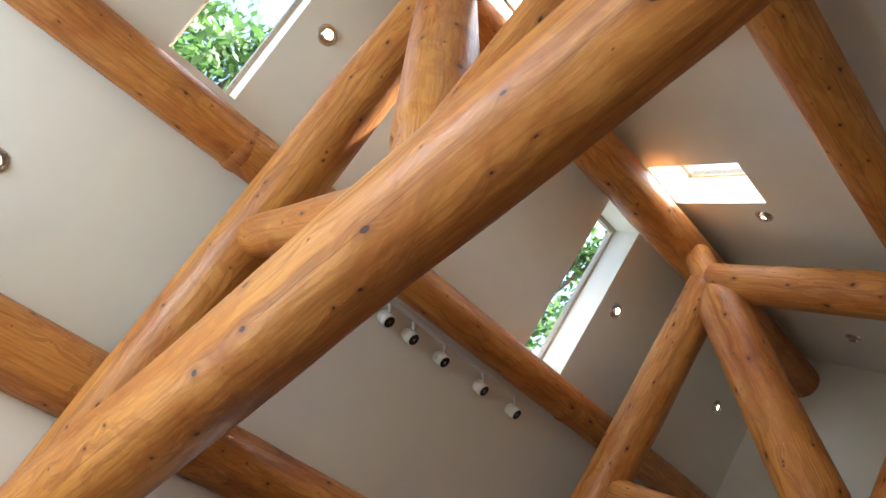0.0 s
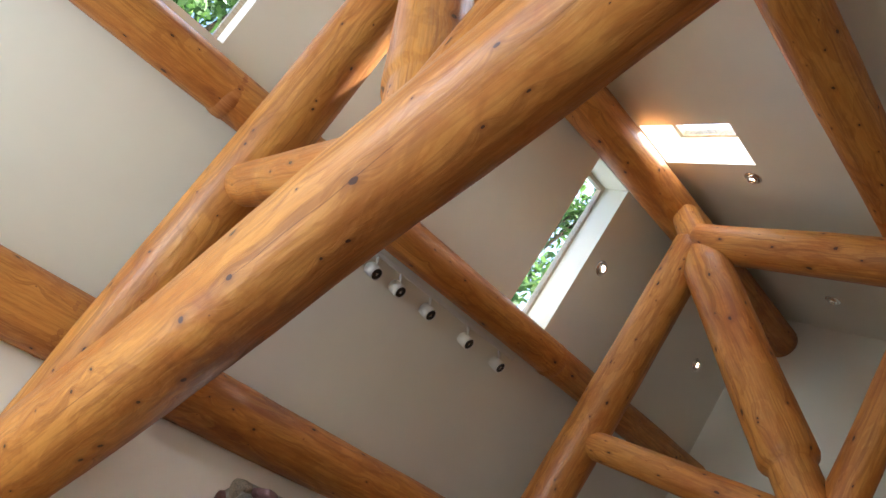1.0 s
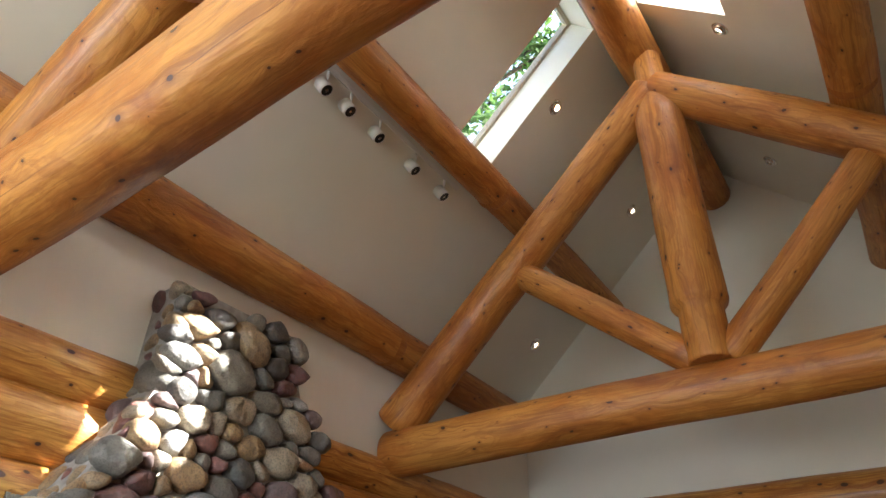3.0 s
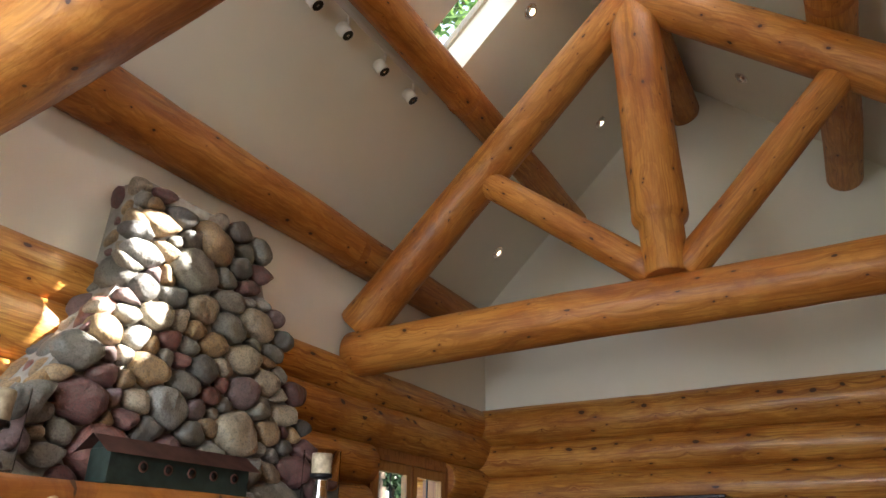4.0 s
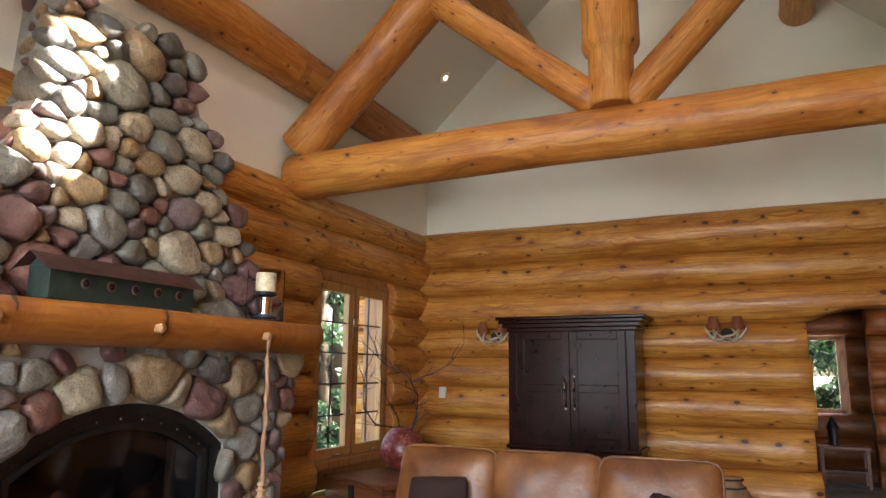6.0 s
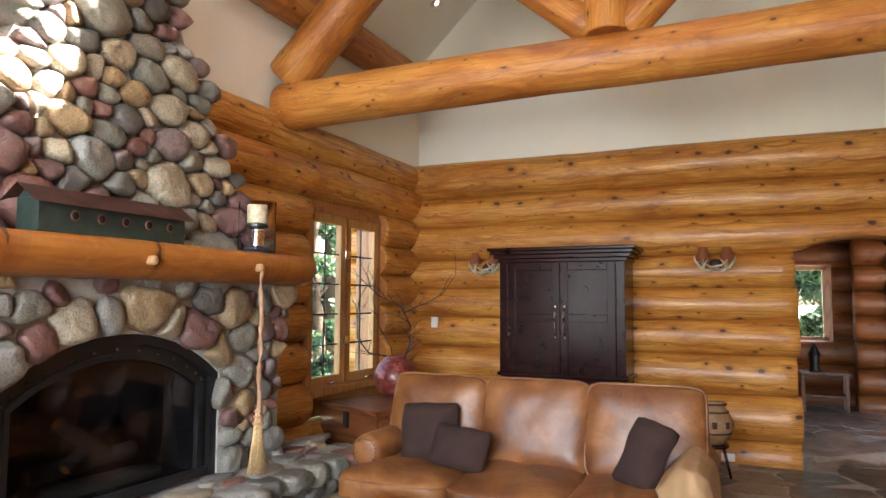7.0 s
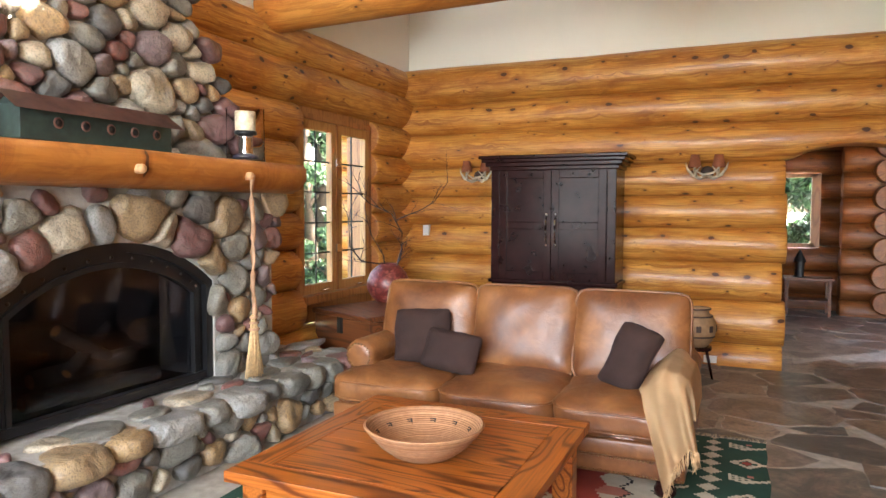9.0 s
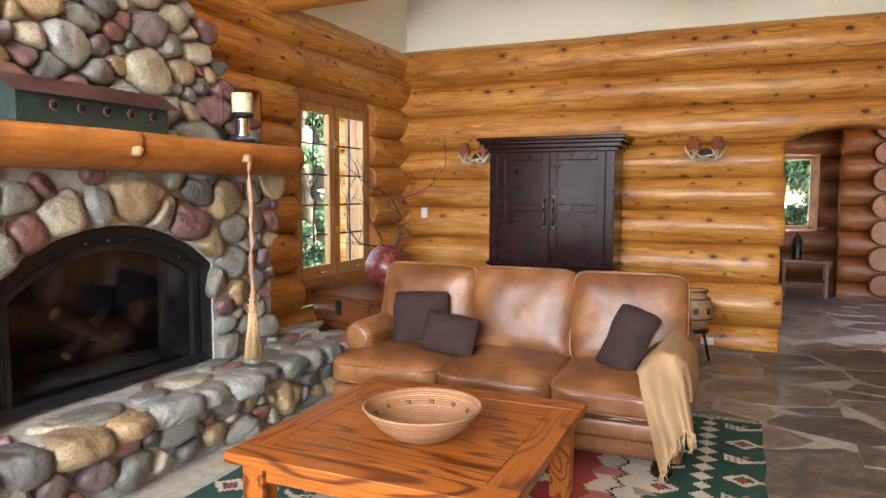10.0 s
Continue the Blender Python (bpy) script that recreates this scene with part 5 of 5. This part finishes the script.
for a, b, hx in ((AX0 + 0.09, mid_x - 0.002, mid_x - 0.045), (mid_x + 0.002, AX1 - 0.09, mid_x + 0.045)):
    f = box(a, a + 0.075, AY0 - 0.012, AY0 + 0.018, 0.81, 1.88, 0.004)
    box(b - 0.075, b, AY0 - 0.012, AY0 + 0.018, 0.81, 1.88, 0.004, bm=f)
    for z0, z1 in ((0.81, 0.885), (1.305, 1.375), (1.805, 1.88)):
        box(a + 0.075, b - 0.075, AY0 - 0.012, AY0 + 0.018, z0, z1, 0.004, bm=f)
    d = part("door", f, ARMOIRE_WOOD, arm, smooth=False)
    for z0, z1 in ((0.885, 1.305), (1.375, 1.805)):
        part("door_panel", box(a + 0.07, b - 0.07, AY0 + 0.011, AY0 + 0.019, z0, z1, 0.003), ARMOIRE_WOOD, d, smooth=False)
    h = part("handle", tube([(hx, AY0 - 0.013, 1.18), (hx, AY0 - 0.045, 1.22), (hx, AY0 - 0.05, 1.30), (hx, AY0 - 0.045, 1.38), (hx, AY0 - 0.013, 1.42)], [0.008, 0.009, 0.006, 0.009, 0.008], 10), CHROME, d, "old silver pull")
    for z in (1.15, 1.45):
        part("handle_plate", lathe([(0.0, 0.0), (0.014, 0.0), (0.011, 0.008), (0.0, 0.012)], 12), CHROME, d, m=pose(hx, AY0 - 0.012, z, 90))
for k in range(3):
    w = (AX1 - AX0 - 0.08) / 3
    x = AX0 + 0.04 + w * k
    dr = part("drawer", box(x + 0.012, x + w - 0.012, AY0 + 0.004, AY0 + 0.03, 0.56, 0.745, 0.006), ARMOIRE_WOOD, arm, smooth=False)
    part("drop_pull", lathe([(0.0, 0.0), (0.010, 0.002), (0.014, 0.018), (0.006, 0.035), (0.0, 0.036)], 12), CHROME, dr, m=pose(x + w / 2, AY0 - 0.004, 0.625))
    part("lower_drawer", box(x + 0.012, x + w - 0.012, AY0 + 0.004, AY0 + 0.03, 0.13, 0.53, 0.006), ARMOIRE_WOOD, arm, smooth=False)

# ---- chest in the corner, vase with branches ----
chest = thing("wooden_chest", "stained pine chest with an iron hasp by the window", "chest", (-3.02, 5.50, 0.0), -22)
part("box_body", box(-0.40, 0.40, -0.45, 0.45, 0.03, 0.55, 0.008), CHEST_WOOD, chest, smooth=False)
part("lid", box(-0.42, 0.42, -0.47, 0.47, 0.555, 0.60, 0.010), CHEST_WOOD, chest, smooth=False)
part("hasp", box(-0.03, 0.03, -0.476, -0.45, 0.42, 0.56, 0.004), BLACK, chest, "black iron hasp", smooth=False)
part("foot_rail", box(-0.39, 0.39, -0.44, 0.44, 0.0, 0.04, 0.003), CHEST_WOOD, chest, smooth=False)

VX, VY = -3.14, 5.86
vase = thing("vase", "round red mosaic-glazed vase on the wooden chest", "vase", (VX, VY, 0.602))
vase.scale = (1.24, 1.24, 1.05)
part("body", lathe([(0.0, 0.0), (0.085, 0.0), (0.13, 0.045), (0.165, 0.12), (0.168, 0.19), (0.14, 0.27), (0.095, 0.325), (0.075, 0.34), (0.082, 0.355), (0.066, 0.35), (0.085, 0.30), (0.0, 0.10)], 40), VASE, vase)
branch = thing("dried_branches", "bare dark crooked branches standing in the red vase", "branches", (VX, VY, 0.95))
brn = random.Random(21)


def bough(p, d, length, r, depth, bm):
    pts, rad = [Vector(p)], [r]
    q = Vector(p)
    d = Vector(d).normalized()
    for k in range(7):
        d = (d + Vector((brn.uniform(-1, 1), brn.uniform(-1, 1), brn.uniform(-0.9, 0.8))) * 0.22).normalized()
        q = q + d * length / 7
        pts.append(q.copy())
        rad.append(r * (1 - 0.75 * (k + 1) / 7))
        if depth and k in (2, 4, 5):
            bough(q, d + Vector((brn.uniform(-1, 1), brn.uniform(-1, 1), brn.uniform(-0.6, 0.7))), length * 0.5, rad[-1] * 0.8, depth - 1, bm)
    tube(pts, rad, 6, bm)


ARCHES = [
    [(0.02, 0, -0.15), (0.09, 0.0, 0.0), (0.15, -0.01, 0.16), (0.16, -0.02, 0.32), (0.06, -0.04, 0.50), (-0.15, -0.10, 0.60), (-0.32, -0.18, 0.78)],
    [(0.0, 0, -0.15), (-0.06, -0.06, 0.02), (-0.18, -0.20, 0.05), (-0.25, -0.30, 0.20), (-0.24, -0.33, 0.42), (-0.20, -0.35, 0.60)],
    [(0.10, -0.03, 0.44), (0.22, -0.03, 0.49), (0.35, 0.0, 0.54), (0.48, 0.02, 0.62), (0.60, 0.05, 0.80)],
    [(-0.02, 0, -0.15), (-0.03, -0.04, 0.10), (-0.12, -0.12, 0.30), (-0.16, -0.18, 0.55), (-0.10, -0.20, 0.85)]]
for n_arch, pts in enumerate(ARCHES):
    bm = bmesh.new()
    r = (0.013, 0.010, 0.008, 0.007)[n_arch]
    tube(pts, [r * (1 - 0.7 * k / (len(pts) - 1)) for k in range(len(pts))], 7, bm)
    for a, b in list(zip(pts, pts[1:]))[1:]:
        for _ in range(2):
            q = Vector(a).lerp(Vector(b), brn.random())
            d = (Vector(b) - Vector(a)).normalized() + Vector((brn.uniform(-1, 1), brn.uniform(-0.7, 0.3), brn.uniform(-0.4, 1.0)))
            bough(q, d, brn.uniform(0.14, 0.34), r * 0.45, 1, bm)
    tagged(part("branch", bm, TWIG, branch), kind="stuff")

# ---- pot on a stand ----
stand = thing("pot_stand", "low dark wooden stand with splayed legs", "stand", (-0.36, 6.42, 0.0))
part("top", lathe([(0.0, 0.27), (0.13, 0.27), (0.135, 0.285), (0.13, 0.30), (0.0, 0.30)], 24), ARMOIRE_WOOD, stand)
for k in range(3):
    a = 2 * math.pi * k / 3 + 0.4
    part("leg", tube([(0.09 * math.cos(a), 0.09 * math.sin(a), 0.275), (0.15 * math.cos(a), 0.15 * math.sin(a), 0.0)], [0.014, 0.011], 8), ARMOIRE_WOOD, stand)
pot = thing("clay_pot", "buff clay pot with dark painted bands on a low stand", "pot", (-0.36, 6.42, 0.30))
part("body", lathe([(0.0, 0.0), (0.09, 0.0), (0.13, 0.05), (0.165, 0.14), (0.165, 0.20), (0.135, 0.265), (0.105, 0.295), (0.10, 0.315), (0.118, 0.335), (0.105, 0.335), (0.09, 0.31), (0.12, 0.25), (0.0, 0.05)], 36), CLAY, pot)
for z, r in ((0.335, 0.117), (0.27, 0.134), (0.095, 0.152)):
    part("painted_band", lathe([(r - 0.004, -0.007), (r + 0.003, -0.006), (r + 0.002, 0.006), (r - 0.004, 0.007)], 36), TWIG, pot, "dark painted band", m=pose(0, 0, z))
for k in range(9):
    a = 2 * math.pi * k / 9
    part("painted_mark", box(-0.004, 0.003, -0.020, 0.020, -0.028, 0.028, 0.003), TWIG, pot, "dark painted mark", m=Matrix.Rotation(a, 4, 'Z') @ pose(0.1655, 0, 0.17), smooth=False)

# ---- antler sconces, switch, socket ----
def sconce(x, z):
    s = thing("antler_sconce", "antler wall sconce with two small rust shades", "wall lamp", (x, 7.05, z), group="antler wall sconces")
    part("backplate", lathe([(0.0, 0.0), (0.06, 0.0), (0.055, 0.02), (0.0, 0.025)], 20), TWIG, s, m=pose(0, 0.015, 0.03, 90))
    for sg in (-1, 1):
        part("antler", tube([(0, 0, 0.0), (sg * 0.06, -0.06, -0.03), (sg * 0.13, -0.10, 0.0), (sg * 0.17, -0.10, 0.06), (sg * 0.19, -0.08, 0.12)], [0.018, 0.017, 0.015, 0.011, 0.003], 10), ANTLER, s)
        part("antler_tine", tube([(sg * 0.10, -0.085, -0.015), (sg * 0.09, -0.14, 0.03), (sg * 0.05, -0.16, 0.08)], [0.012, 0.009, 0.002], 8), ANTLER, s)
        part("candle_tube", lathe([(0.0, 0.0), (0.012, 0.0), (0.012, 0.09), (0.0, 0.09)], 12), CANDLE, s, m=pose(sg * 0.105, -0.095, 0.0))
        sh = part("shade", lathe([(0.062, 0.07), (0.038, 0.19), (0.036, 0.19), (0.060, 0.07)], 24), SHADE, s, "rust-brown shade", m=pose(sg * 0.105, -0.095, 0.0))
    part("cross_antler", tube([(-0.11, -0.07, 0.05), (-0.03, -0.10, 0.0), (0.06, -0.09, 0.02), (0.12, -0.11, 0.075)], [0.004, 0.012, 0.011, 0.003], 8), ANTLER, s)
    return s


sconce(-0.335, 1.83)
sconce(-2.66, 1.83)
sw = thing("light_switch", "white light switch plate on the log wall", "light switch", (-3.30, 7.055, 1.20))
part("plate", box(-0.037, 0.037, 0.0, 0.05, 0.0, 0.118, 0.004), WHITE, sw, smooth=False)
part("rocker", box(-0.016, 0.016, -0.006, 0.002, 0.028, 0.090, 0.003), WHITE, sw, smooth=False)
so = thing("wall_socket", "white socket plate low on the log wall", "socket", (-0.265, 7.075, 0.02))
part("plate", box(-0.06, 0.06, 0.0, 0.05, 0.0, 0.072, 0.004), WHITE, so, smooth=False)
for x in (-0.028, 0.028):
    part("outlet", box(x - 0.018, x + 0.018, -0.004, 0.002, 0.018, 0.054, 0.006), WHITE, so, smooth=False)

# ---- rug: flat-woven, its figures woven cell by cell ----
RX0, RX1, RY0, RY1, CELL = -2.44, 0.17, 0.9, 4.79, 0.0165
names = list(WOOL)
ix = {n: i for i, n in enumerate(names)}


def rug_colour(x, y):
    """x from the rug's long middle line outwards, y along it, in metres."""
    ax = abs(x)
    zig = lambda period, amp: amp * abs(((y / period) % 1.0) * 2 - 1)
    stepped = lambda v: round(v / CELL) * CELL
    if ax > 0.72 + stepped(zig(0.16, 0.06)):
        # green border: a pale stepped chain, diamonds beside it, sprigs
        b = ax - 1.0
        chain = stepped(zig(0.13, 0.065))
        if abs(b) < chain - 0.005:
            return "cream"
        for side in (-1, 1):
            cx, cy = side * 0.20, (y + (0.2 if side > 0 else 0.45)) % 0.56 - 0.28
            d = abs(b - cx) / 0.105 + abs(cy) / 0.085
            if d < 0.35:
                return "red"
            if d < 0.75:
                return "cream" if d > 0.55 else "green"
            if d < 1.0:
                return "cream"
            sy = (y + (0.2 if side > 0 else 0.45) + 0.28) % 0.56 - 0.28
            sx = b - cx
            for k in (-1, 0, 1):
                if abs(sy - 0.5 * abs(sx - k * 0.03) - k * 0.02 + 0.02) < 0.012 and abs(sx) < 0.11:
                    return "cream"
            if abs(sx) + abs(sy - 0.07) < 0.024:
                return "rose"
        return "green"
    if ax > 0.58 + stepped(zig(0.16, 0.06)):
        return "cream"
    if ax > 0.555 + stepped(zig(0.16, 0.06)):
        return "black"
    if ax > 0.44 + stepped(zig(0.20, 0.05)):
        return "cream" if (y * 3) % 1 > 0.35 else "rose"
    cy = y % 0.62 - 0.31
    d = abs(ax - 0.20) / 0.13 + abs(cy) / 0.11
    if d < 0.3:
        return "black"
    if d < 0.62:
        return "cream"
    if d < 0.8:
        return "red"
    if d < 1.0:
        return "cream"
    sy = (y + 0.31) % 0.62 - 0.31
    for k in (-2, -1, 0, 1, 2):
        if abs(sy - 0.6 * abs(ax - 0.20 - 0.02 * k) - 0.03 * k) < 0.013 and abs(ax - 0.2) < 0.15:
            return "cream"
    return "red"


nx, ny = int((RX1 - RX0) / CELL), int((RY1 - RY0) / CELL)
bm = bmesh.new()
top = [[bm.verts.new((RX0 + CELL * i + 0.014 * noise.noise(Vector((0, j * 0.06, 2))), RY0 + CELL * j + 0.008 * noise.noise(Vector((i * 0.08, 0, 5))), 0.011 + 0.002 * noise.noise(Vector((i * 0.09, j * 0.09, 0))))) for i in range(nx + 1)] for j in range(ny + 1)]
cx = (RX0 + RX1) / 2
for j in range(ny):
    for i in range(nx):
        f = bm.faces.new((top[j][i], top[j][i + 1], top[j + 1][i + 1], top[j + 1][i]))
        f.material_index = ix[rug_colour(RX0 + CELL * (i + 0.5) - cx, CELL * j)]
rim = [e for e in bm.edges if e.is_boundary]
low = bmesh.ops.extrude_edge_only(bm, edges=rim)
for v in low["geom"]:
    if isinstance(v, bmesh.types.BMVert):
        v.co.z = 0.001
rug = thing("rug", "flat-woven wool rug with green border, red field and cream diamonds", "rug")
part("woven_field", bm, [WOOL[n] for n in names], rug, smooth=False)
bm = bmesh.new()
frnd = random.Random(3)
for i in range(240):
    x = RX0 + 0.01 + (RX1 - RX0 - 0.02) * i / 239
    a, b = frnd.uniform(-0.02, 0.02), frnd.uniform(-0.02, 0.02)
    tube([(x, RY1 - 0.01, 0.008), (x + a, RY1 + 0.03, 0.006), (x + a + b, RY1 + 0.075, 0.004)], 0.003, 4, bm)
tagged(part("fringe", bm, WOOL["cream"], rug, "cream knotted fringe"), kind="stuff")

# ---- hall beyond the arch ----
HALL = [(0.05, 0.172), (0.40, 0.19), (0.77, 0.19), (1.14, 0.19), (1.5, 0.185), (1.86, 0.185), (2.22, 0.185), (2.58, 0.185)]
# the dimness of these walls is painted into their log colour
log_wall("hall_wall_north", "dim log wall of the hall with a small window", 'x', 11.9, -2.0, 4.2, HALL, [(0.40, 1.04, 0.98, 2.02)], LOG_HALL_DIMMED)
log_wall("hall_wall_east", "dim log wall beside the hall", 'x', 11.30, 1.27, 4.2, HALL, (), LOG_HALL_DIMMED)
log_wall("hall_wall_cross", "dim crossing log wall with rounded log ends in the hall", 'y', 1.80, 10.98, 12.2, [(z + 0.18, r * 0.92) for z, r in HALL], (), LOG_HALL_DIMMED)
log_wall("hall_wall_west", "dim log wall of the hall", 'y', -1.6, 7.4, 12.2, HALL, (), LOG_HALL_DIMMED)
log_wall("hall_wall_far", "dim log wall closing the hall", 'y', 4.0, 7.3, 12.2, HALL, (), LOG_HALL_DIMMED)
tagged(part("hall_ceiling", box(-2.0, 4.3, 7.5, 12.3, 2.76, 2.9), TRIM_WOOD, None, smooth=False), "stained board hall ceiling", "ceiling", kind="structure")
w2 = tagged(new("window_2"), "small hall window with diamond leading", "window", kind="structure")
fr = box(0.38, 0.44, 11.66, 11.78, 0.94, 2.05)
box(0.92, 1.04, 11.66, 11.78, 0.94, 2.05, bm=fr)
box(0.44, 0.98, 11.66, 11.78, 1.99, 2.05, bm=fr)
box(0.44, 0.98, 11.66, 11.78, 0.94, 1.00, bm=fr)
part("window_frame", fr, TRIM_WOOD, w2, smooth=False)
g = part("pane", box(0.44, 0.98, 11.72, 11.726, 1.0, 1.99), GLASS, w2, smooth=False)
g.visible_shadow = False
for k in range(-3, 8):
    for sg in (-1, 1):
        z = 1.00 + 0.28 * k
        za, zb = (z, z + 0.56) if sg > 0 else (z + 0.56, z)
        x0, x1 = 0.44, 0.98
        t0 = max(0.0, min((1.00 - za) / (zb - za), (1.99 - za) / (zb - za)))
        t1 = min(1.0, max((1.00 - za) / (zb - za), (1.99 - za) / (zb - za)))
        if t1 - t0 > 0.02:
            part("lead_bar", tube([(x0 + (x1 - x0) * t0, 11.715, za + (zb - za) * t0), (x0 + (x1 - x0) * t1, 11.715, za + (zb - za) * t1)], 0.006, 4), LEAD, w2)
ht = thing("hall_table", "small dark wooden table under the hall window", "table", (0.86, 11.15, 0.0))
part("tabletop", box(-0.32, 0.32, -0.22, 0.22, 0.50, 0.54, 0.005), CHEST_WOOD, ht, smooth=False)
for x in (-0.29, 0.25):
    for y in (-0.19, 0.15):
        part("leg", box(x, x + 0.04, y, y + 0.04, 0.0, 0.50, 0.003), CHEST_WOOD, ht, smooth=False)
part("shelf", box(-0.28, 0.28, -0.18, 0.18, 0.20, 0.225, 0.003), CHEST_WOOD, ht, smooth=False)
lan = thing("lantern", "black iron lantern with a pointed cap on the hall table", "lantern", (0.75, 11.12, 0.54))
part("base", lathe([(0.0, 0.0), (0.08, 0.0), (0.08, 0.02), (0.0, 0.03)], 6), BLACK, lan)
part("glass_body", lathe([(0.06, 0.02), (0.065, 0.22)], 6), BLACK, lan)
part("cap", lathe([(0.085, 0.22), (0.07, 0.26), (0.025, 0.36), (0.0, 0.42)], 6), BLACK, lan)

# ---- outside ----
ground = bmesh.new()
bmesh.ops.create_grid(ground, x_segments=24, y_segments=24, size=600)
for v in ground.verts:
    v.co.z = -0.35
k = Mat("grass_and_gravel", 0.95)
v = k.coords()
n1 = k.noise(v, 0.22, 5, 0.6)
n2 = k.noise(v, 9.0, 4, 0.7)
k.colour(k.mix(k.ramp(n1, [(0.46, (0, 0, 0)), (0.52, (1, 1, 1))]), k.ramp(n2, [(0.3, (0.05, 0.09, 0.025)), (0.7, (0.11, 0.16, 0.05))]), k.ramp(n2, [(0.3, (0.26, 0.25, 0.23)), (0.7, (0.38, 0.37, 0.34))])))
k.bump(n2, 0.6, 0.03)
tagged(part("ground", ground, k.m, None, smooth=False), "sunlit grass and pale gravel round the house", "ground", kind="structure")


def tree(name, label, at, height, spread, low, leaves, leaf, seed, size=0.13, material=None):
    """A tapered trunk with limbs, and a crown of many small leaves gathered in uneven clumps."""
    t = thing(name, label, "tree", at)
    r = random.Random(seed)
    g = np.random.default_rng(seed)
    part("trunk", tube([(0.1 * math.sin(k * 0.9), 0.1 * math.cos(k * 1.3), height * 0.92 * k / 10) for k in range(11)], [0.018 * height * (1 - 0.085 * k) for k in range(11)], 12), BARK, t)
    clumps = []
    for k in range(46):
        z = low + (height - low) * r.random() ** 0.8
        q = (z - low) / (height - low)
        reach = spread * (0.35 + 0.65 * math.sin(math.pi * min(1, 0.2 + q * 0.78))) * r.uniform(0.35, 1.0)
        a = r.uniform(0, 6.283)
        tip = Vector((reach * math.cos(a), reach * math.sin(a), z))
        clumps.append((tip, r.uniform(0.16, 0.34) * spread * 0.8))
        if k < 16:
            root = Vector((0, 0, max(low * 0.7, z - reach * 0.6)))
            part("limb", tube([root, (root + tip) / 2 + Vector((0, 0, 0.1 * reach)), tip], [0.006 * height, 0.004 * height, 0.0015 * height], 7), BARK, t)
    per = leaves // len(clumps)
    cs = []
    for tip, rad in clumps:
        d = g.normal(size=(per, 3))
        d /= np.linalg.norm(d, axis=1)[:, None]
        cs.append(np.array(tip) + d * rad * (g.random((per, 1)) ** 0.5) * np.array([1, 1, 0.7]))
    cs = np.concatenate(cs)
    n = len(cs)
    a = g.normal(size=(n, 3))
    a /= np.linalg.norm(a, axis=1)[:, None]
    b = np.cross(a, g.normal(size=(n, 3)))
    b /= np.linalg.norm(b, axis=1)[:, None]
    s = size * g.uniform(0.6, 1.3, (n, 1))
    quad = np.stack([cs - a * s, cs + b * s * 0.45, cs + a * s, cs - b * s * 0.45], 1).reshape(-1, 3)
    me = bpy.data.meshes.new("crown")
    me.from_pydata(quad.tolist(), [], np.arange(4 * n).reshape(-1, 4).tolist())
    me.materials.append(material or LEAF)
    ob = new("crown", me)
    ob.parent = t
    tagged(ob, kind="stuff")
    return t


tree("tree", "tall broadleaf tree in sunlight beside the house", (-9.5, 2.2, -0.35), 19, 4.6, 7.0, 12000, 1, 2, 0.15)
tree("tree", "tall broadleaf tree in sunlight behind the house", (-8.5, 13.0, -0.35), 21, 4.8, 6.0, 12000, 1, 5, 0.15)
tree("tree", "dark conifer-like tree near the window", (-10.5, 10.5, -0.35), 9, 2.6, 1.2, 14000, 1, 7, 0.11, LEAF_DARK)
tree("tree", "young broadleaf tree outside the window", (-7.2, 9.4, -0.35), 6.0, 1.7, 1.0, 9000, 1, 9, 0.08, LEAF_DARK)
tree("shrub", "leafy green shrub under the window", (-5.6, 8.6, -0.35), 1.5, 0.9, 0.15, 4500, 1, 12, 0.06, LEAF_DARK)
tree("shrub", "leafy green shrub beyond the window", (-6.8, 7.2, -0.35), 1.4, 1.0, 0.15, 4500, 1, 14, 0.06)
tree("tree", "dark dense conifer across the yard", (-8.6, 12.4, -0.35), 8.5, 2.2, 0.6, 14000, 1, 23, 0.10, LEAF_DARK)
tree("tree", "dark dense conifer behind the shrubs", (-12.5, 14.2, -0.35), 11.0, 3.0, 0.8, 14000, 1, 25, 0.12, LEAF_DARK)
tree("tree", "broadleaf tree outside the hall window", (0.6, 19.0, -0.35), 8.0, 2.6, 1.4, 9000, 1, 16, 0.12, LEAF_DARK)
tree("tree", "dark conifer beyond the hall window", (2.6, 24.0, -0.35), 10.0, 3.4, 0.3, 12000, 1, 31, 0.14, LEAF_DARK)
tree("tree", "dark conifer at the end of the drive", (-1.4, 27.0, -0.35), 11.0, 3.8, 0.3, 12000, 1, 33, 0.15, LEAF_DARK)
tree("shrub", "leafy green shrub outside the hall window", (1.3, 16.5, -0.35), 1.7, 1.1, 0.1, 5000, 1, 35, 0.07, LEAF_DARK)
tree("tree", "broadleaf tree at the edge of the gravel", (-15.0, 16.0, -0.35), 11.0, 3.6, 1.5, 14000, 1, 18, 0.14)

# ---- flagstones, last ----
frd = random.Random(4)
FS = [(0.46, 0.5), (0.33, 1.5), (0.23, 4.0), (0.15, 8.0), (0.10, 10.0)]
seeds = pack(frd, -3.6, 4.2, -3.2, 12.2, FS, 1.1, 190)
lay_stones("flagstone", FLOOR_BASE, FLAG, seeds, lambda u, v: -3.5 < u < (1.8 if v < 7 else 4.0) and -3.1 < v < 12.0 and not (u < -2.2 and v < 4.6),
           lambda u, v, o: (u, v, -0.022 + o), 0.024, 0.022, 1.1, FLAT, n=30, rough=0.0, reach=0.9, turns=0, ragged=0.035)
